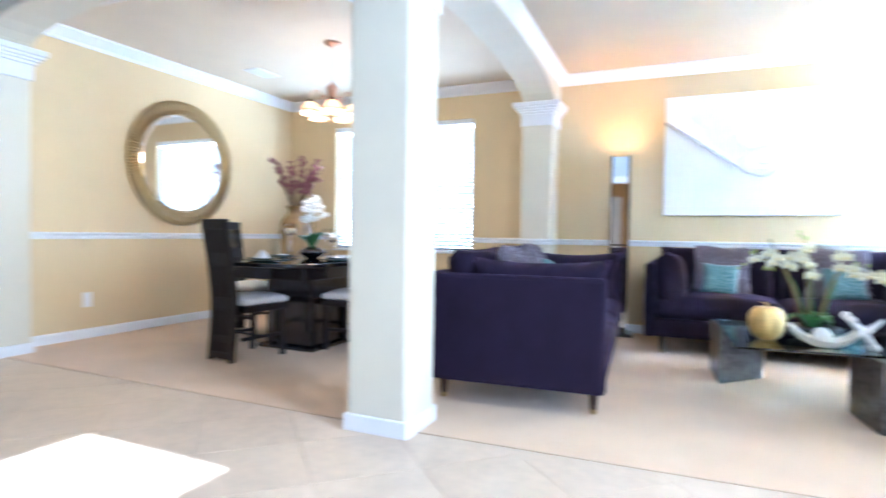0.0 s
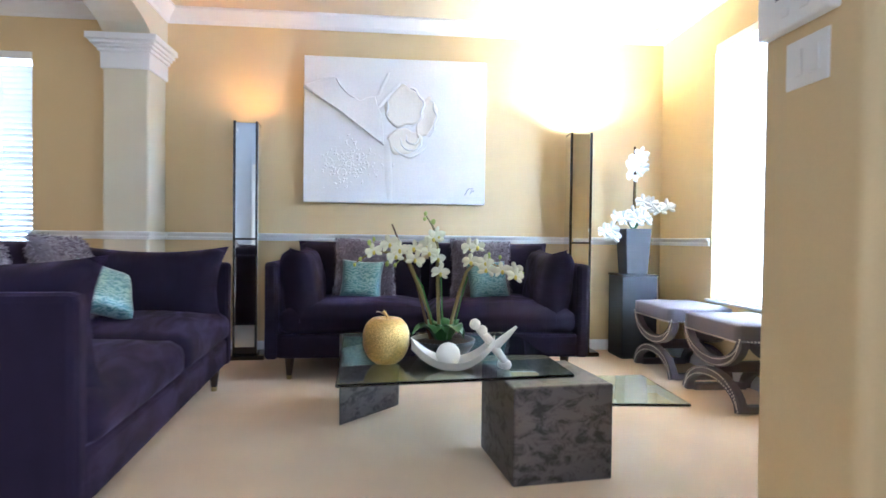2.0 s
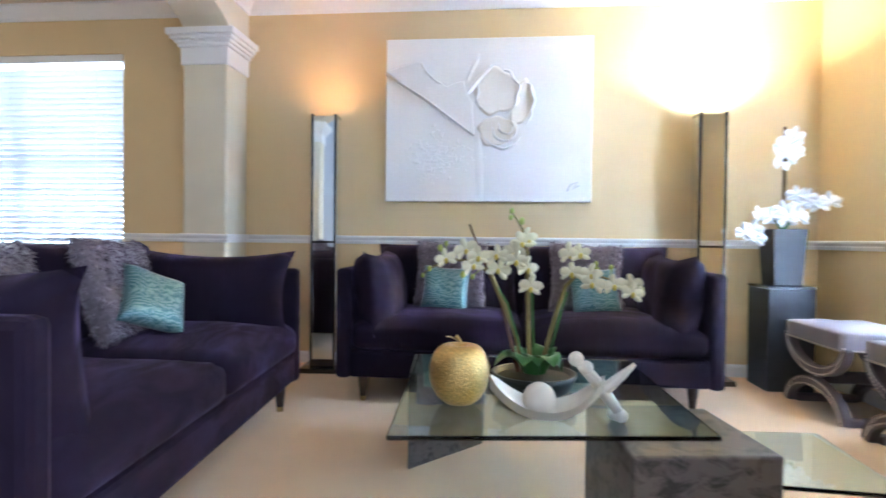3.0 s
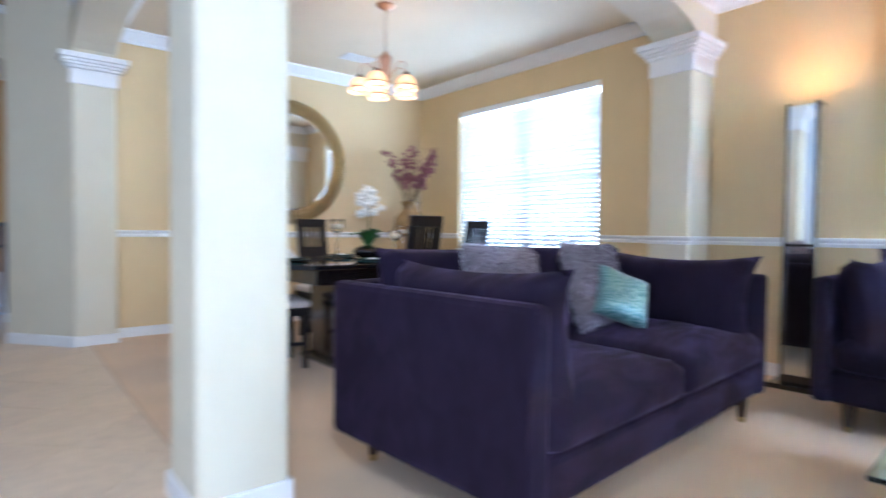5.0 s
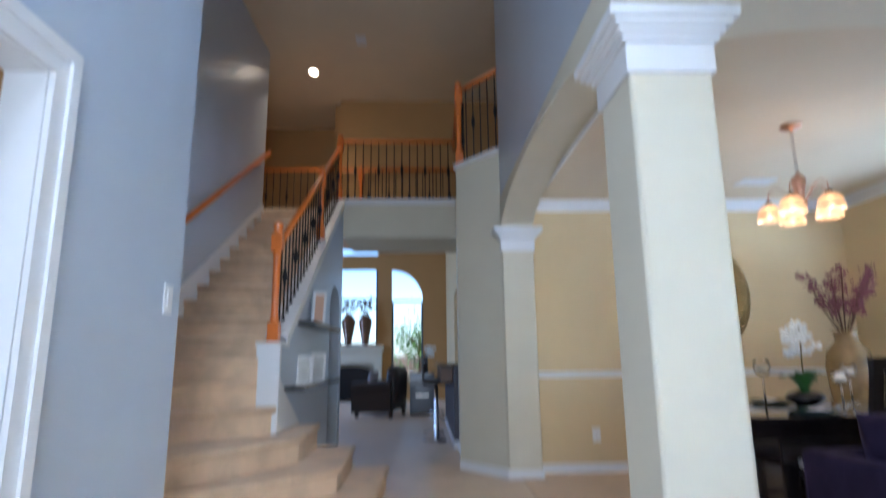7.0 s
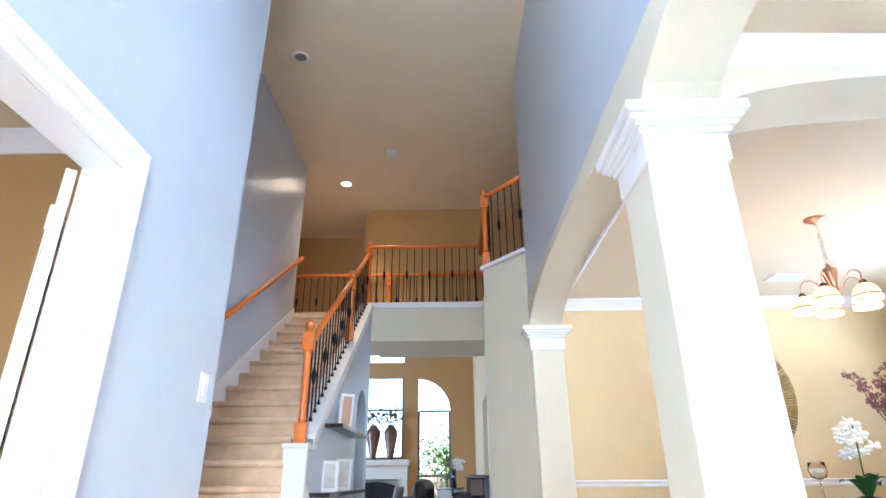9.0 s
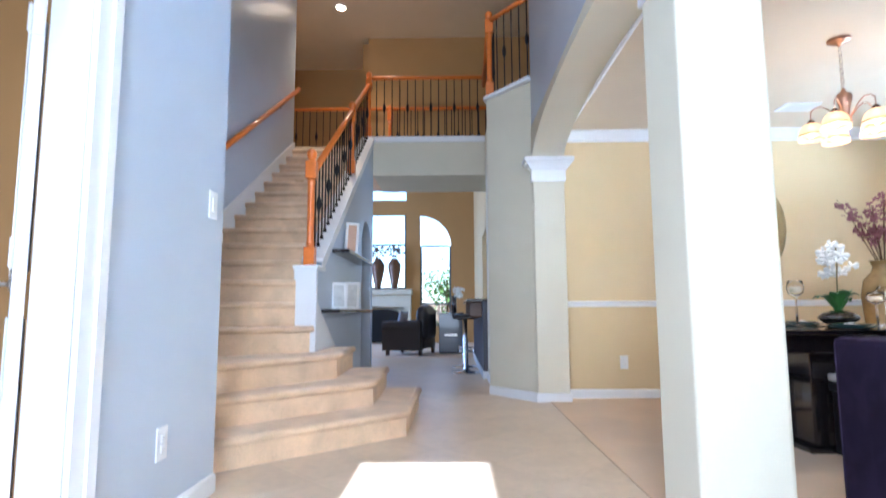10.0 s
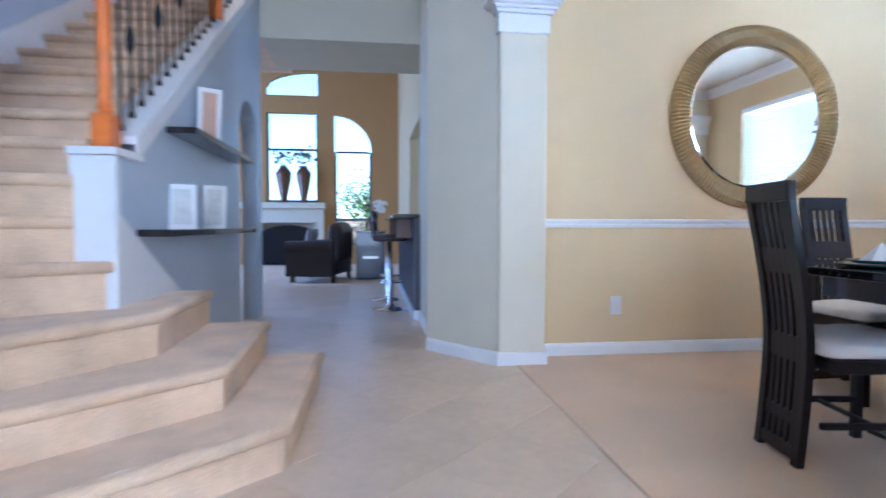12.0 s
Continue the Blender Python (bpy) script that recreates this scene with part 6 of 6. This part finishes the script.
d = bpy.data.lights.new("chandelier_light", "POINT")
d.energy, d.color, d.shadow_soft_size = 6.5, (1.0, 0.66, 0.36), 0.2
new("chandelier_light", d).matrix_world = Matrix.Translation((CX, CY, CEILING - 0.75))

# ---- great room and kitchen bar ----
LEATHER = mat("black_brown_leather", (0.020, 0.014, 0.014), 0.45, grain=50, amount=0.2, bump=0.3)
def armchair(x, y, turn, label):
    a = thing("armchair", (x, y, 0), label, "armchair", "dark armchairs", turn)
    part("seat_frame", mesh_box(0.03, (-0.32, -0.38, 0.12, 0.32, 0.36, 0.34)), LEATHER, a)
    bm = bmesh.new()
    soft_block(bm, -0.28, -0.38, 0.341, 0.28, 0.22, 0.47, 0.04, 0.03, 8)
    part("seat_cushion", bm, LEATHER, a, smooth=True)
    bm = bmesh.new()
    soft_block(bm, -0.36, 0.20, 0.30, 0.36, 0.42, 0.90, 0.09, 0.06, 8)
    part("backrest", bm, LEATHER, a, smooth=True)
    for k in (-1, 1):
        bm = bmesh.new()
        tube(bm, [(k * 0.40, -0.40, 0.55), (k * 0.40, 0.34, 0.57)], 0.10, 16)
        box(bm, k * 0.40 - 0.08, -0.39, 0.10, k * 0.40 + 0.08, 0.34, 0.52)
        part("armrest", bm, LEATHER, a)
        for y2 in (-0.32, 0.32):
            part("leg", mesh_box(0.004, (k * 0.38 - 0.03, y2 - 0.03, 0, k * 0.38 + 0.03, y2 + 0.03, 0.10)), LEG, a)
    return a


armchair(-9.55, 1.90, -14, "dark leather armchair in the great room").scale = (1.14, 1.05, 1.02)
pillow("grey_pillow", "pale grey pillow on the armchair", pose(-9.62, 1.72, 0.68, -14, 0, -14), 0.38, 0.14, mat("pale_grey_fabric", (0.35, 0.33, 0.36), 0.9, grain=100))
cab = thing("side_cabinet", (-9.7, 2.71, 0), "dark side cabinet in the great room", "cabinet")
part("carcass", mesh_box(0.006, (-0.25, -0.24, 0.02, 0.25, 0.24, 0.80)), mat("blue_black_lacquer", (0.02, 0.025, 0.04), 0.25, coat=0.4), cab)
part("cabinet_top", mesh_box(0.004, (-0.27, -0.26, 0.801, 0.27, 0.26, 0.825)), DARK, cab)
part("chrome_pull", mesh_box(0.002, (0.251, -0.13, 0.36, 0.262, 0.13, 0.40)), STEEL, cab, "pale metal pull")
tv = thing("flower_vase", (-9.7, 2.78, 0.826), "dark slim vase with white flowers", "vase")
bm = bmesh.new()
lathe(bm, [(0, 0), (0.05, 0), (0.05, 0.34), (0.045, 0.34), (0.04, 0.02), (0, 0.02)], 16)
part("vase_body", bm, DARK, tv, smooth=True)
bm = bmesh.new()
rng = random.Random(4)
for k in range(16):
    flower(bm, Vector((0.03 + rng.gauss(0, 0.05), 0.06 + rng.gauss(0, 0.06), 0.40 + rng.gauss(0, 0.05))), (1, rng.uniform(-0.6, 0.6), rng.uniform(-0.2, 0.8)), 0.055, rng)
part("blossom", bm, PETAL, tv)
bm = bmesh.new()
for k in range(4):
    tube(bm, [(0, 0, 0.05), (0.01 * k, 0.015 * k, 0.38)], 0.004, 6)
part("stem", bm, STEM, tv)

fire = thing("fireplace", (GX + 0.002, 0.82, 0), "cream fireplace with mantel and black arched firebox", "fireplace")
bm = boxes((0, -0.95, 0, 0.30, -0.62, 1.30), (0, 0.62, 0, 0.30, 0.80, 1.30), (0, -0.62, 0.98, 0.30, 0.62, 1.30), (0, -0.62, 0, 0.08, 0.62, 0.98))
part("surround", bm, CREAM, fire)
part("mantel", mesh_box(0.015, (0, -1.05, 1.301, 0.40, 0.84, 1.44)), CREAM, fire)
bm = bmesh.new()
slab(bm, [(-0.60, 0.03), (-0.60, 0.70)] + [(p[0], p[1]) for p in arch_pts(-0.60, 0.60, 0.70, 0.22)][1:-1] + [(0.60, 0.70), (0.60, 0.03)], "x", 0.09, 0.31)
part("firebox", bm, IRON, fire)
URN = mat("copper_glaze", (0.16, 0.09, 0.055), 0.25, 0.3, grain=10, amount=0.3)
for y, s in ((0.72, 1.05), (1.17, 1.0)):
    u = thing("mantel_urn", (GX + 0.20, y, 1.441), "tall brown glazed urn with dried flowers", "urn", "urns on the mantel")
    bm = bmesh.new()
    lathe(bm, [(0, 0), (0.10, 0), (0.10, 0.03), (0.08, 0.06), (0.17 * s, 0.55), (0.18 * s, 0.68), (0.12, 0.78), (0.09, 0.80), (0.11, 0.84), (0.08, 0.84), (0.06, 0.78), (0, 0.7)], 28)
    part("urn_body", bm, URN, u, smooth=True)
    bm = bmesh.new()
    for k in range(9):
        an = k * 0.7
        tube(bm, [(0, 0, 0.75), (0.1 * math.cos(an), 0.1 * math.sin(an), 0.98), (0.22 * math.cos(an), 0.22 * math.sin(an), 1.08 + 0.1 * (k % 3))], 0.006, 6)
    part("branch", bm, STICK, u)
    bm = bmesh.new()
    for k in range(40):
        flower(bm, Vector((rng.gauss(0, 0.12), rng.gauss(0, 0.12), 1.05 + rng.gauss(0, 0.09))), (1, rng.uniform(-1, 1), rng.uniform(0, 1)), 0.05, rng)
    part("dried_blossom", bm, mat("dried_brown", (0.10, 0.07, 0.055), 0.8), u)

bar = thing("kitchen_bar", (-6.72, 3.275, 0), "dark panelled kitchen bar with a stone counter", "kitchen bar")
part("bar_front", mesh_box(0.006, (-1.9, -0.14, 0.09, 1.30, 0.20, 0.98)), mat("dark_bar_panel", (0.05, 0.045, 0.06), 0.4, grain=10, amount=0.3), bar)
part("bar_base", mesh_box(0.004, (-1.9, -0.152, 0, 1.30, 0.20, 0.09)), WHITE, bar)
part("counter_top", mesh_box(0.008, (-1.95, -0.34, 0.981, 1.20, 0.30, 1.02)), mat("dark_granite", (0.04, 0.035, 0.035), 0.2, grain=60, amount=0.4, coat=0.4), bar)
for k in range(4):
    part("corbel", mesh_box(0.006, (0.9 - 0.7 * k, -0.30, 0.78, 0.97 - 0.7 * k, -0.141, 0.98)), mat("walnut_corbel", (0.16, 0.08, 0.04), 0.4), bar)
CHROME = mat("chrome", (0.75, 0.76, 0.78), 0.08, 1.0, grain=20, amount=0.02, bump=0)
for x in (-6.15, -6.95):
    b = thing("bar_stool", (x, 2.93, 0), "chrome pedestal bar stool with black seat", "bar stool", "bar stools")
    bm = bmesh.new()
    lathe(bm, [(0, 0), (0.20, 0), (0.20, 0.008), (0.06, 0.03), (0.03, 0.06), (0.028, 0.45), (0.02, 0.46), (0.02, 0.74), (0, 0.74)], 28)
    part("chrome_pedestal", bm, CHROME, b, smooth=True)
    bm = bmesh.new()
    tube(bm, [(0.13 * math.cos(t), 0.13 * math.sin(t), 0.30) for t in [math.pi * k / 8 for k in range(-2, 11)]], 0.009, 8)
    part("foot_ring", bm, CHROME, b, smooth=True)
    bm = bmesh.new()
    soft_block(bm, -0.19, -0.18, 0.74, 0.19, 0.18, 0.80, 0.025, 0.01, 6)
    part("seat", bm, LEATHER, b, smooth=True)
    part("seat_back", mesh_box(0.01, (-0.19, -0.20, 0.77, 0.19, -0.17, 0.95)), LEATHER, b)

# outside the great room
tree = thing("garden_tree", (-19.5, 2.55, -0.25), "leafy green garden tree outside the window", "tree")
bm = bmesh.new()
tube(bm, [(0, 0, 0), (0.05, 0, 0.8), (0, 0.08, 1.6), (0.1, 0, 2.3)], [0.10, 0.08, 0.06, 0.03], 10)
for k in range(6):
    an = k * 1.05
    tube(bm, [(0, 0.03, 1.0 + 0.15 * k), (0.5 * math.cos(an), 0.5 * math.sin(an), 1.5 + 0.15 * k), (0.8 * math.cos(an), 0.8 * math.sin(an), 1.9 + 0.12 * k)], [0.04, 0.025, 0.01], 7)
part("trunk", bm, STICK, tree)
bm = bmesh.new()
rng = random.Random(9)
for k in range(1500):
    c = Vector((rng.gauss(0, 0.55), rng.gauss(0, 0.55), 1.9 + rng.gauss(0, 0.50)))
    d = Vector((rng.uniform(-1, 1), rng.uniform(-1, 1), rng.uniform(-0.6, 0.6))).normalized() * rng.uniform(0.10, 0.18)
    s = d.cross(Vector((rng.uniform(-1, 1), rng.uniform(-1, 1), 1))).normalized() * 0.045
    v = [bm.verts.new(c), bm.verts.new(c + d / 2 + s), bm.verts.new(c + d), bm.verts.new(c + d / 2 - s)]
    bm.faces.new(v)
tagged(part("crown", bm, mat("tree_leaf", (0.09, 0.16, 0.03), 0.7, grain=5, amount=0.3), tree), kind="stuff")
fence = thing("garden_fence", (-21.5, 1.5, -0.25), "weathered wooden garden fence", "fence")
FENCE = mat("weathered_cedar", (0.24, 0.16, 0.11), 0.85, grain=12, amount=0.2)
for k in range(40):
    part("fence_board", boxes((-0.01, -3 + 0.15 * k, 0, 0.01, -3 + 0.15 * k + 0.14, 1.45)), FENCE, fence)

# ---- floor tiles, laid on the diagonal ----
def clip(poly, ax, lim, keep_less):
    out = []
    for i, p in enumerate(poly):
        q = poly[(i + 1) % len(poly)]
        a, b = (p[ax] <= lim) == keep_less or p[ax] == lim, (q[ax] <= lim) == keep_less or q[ax] == lim
        if a:
            out.append(p)
        if a != b:
            t = (lim - p[ax]) / (q[ax] - p[ax])
            out.append((p[0] + t * (q[0] - p[0]), p[1] + t * (q[1] - p[1])))
    return out


tiles = new("floor_tiles")
tagged(tiles, "beige stone floor tiles laid on the diagonal", "floor", kind="structure")
S, gap = 0.455, 0.0025
r2 = S / math.sqrt(2)
half = (S - gap) / math.sqrt(2)
meshes = {}
for i in range(-40, 20):
    for j in range(-4, 14):
        if (i + j) % 2:
            continue
        cx, cy = i * r2 + 0.11, 0.4 + j * r2
        poly = [(cx - half, cy), (cx, cy - half), (cx + half, cy), (cx, cy + half)]
        if cx > -0.95:
            poly = clip(poly, 1, 1.446, False)
        for ax, lim, less in ((0, -8.6, False), (0, 2.94, True), (1, 0.4, False), (1, 3.80, True)):
            poly = clip(poly, ax, lim, less) if len(poly) > 2 else []
        if len(poly) < 3:
            continue
        pts = [(x - cx, y - cy) for x, y in poly]
        key = tuple((round(x, 3), round(y, 3)) for x, y in pts)
        if key not in meshes:
            n = len(pts)
            inner = [(x * 0.992, y * 0.992) for x, y in pts]
            me = bpy.data.meshes.new("tile")
            me.from_pydata([(x, y, -0.011) for x, y in pts] + [(x, y, -0.001) for x, y in pts] + [(x, y, 0) for x, y in inner], [], [(k, (k + 1) % n, n + (k + 1) % n, n + k) for k in range(n)] + [(n + k, n + (k + 1) % n, 2 * n + (k + 1) % n, 2 * n + k) for k in range(n)] + [tuple(range(2 * n, 3 * n))])
            me.materials.append(TILE)
            meshes[key] = me
        ob = new("tile", meshes[key])
        ob.parent = tiles
        ob.location = (cx, cy, 0)
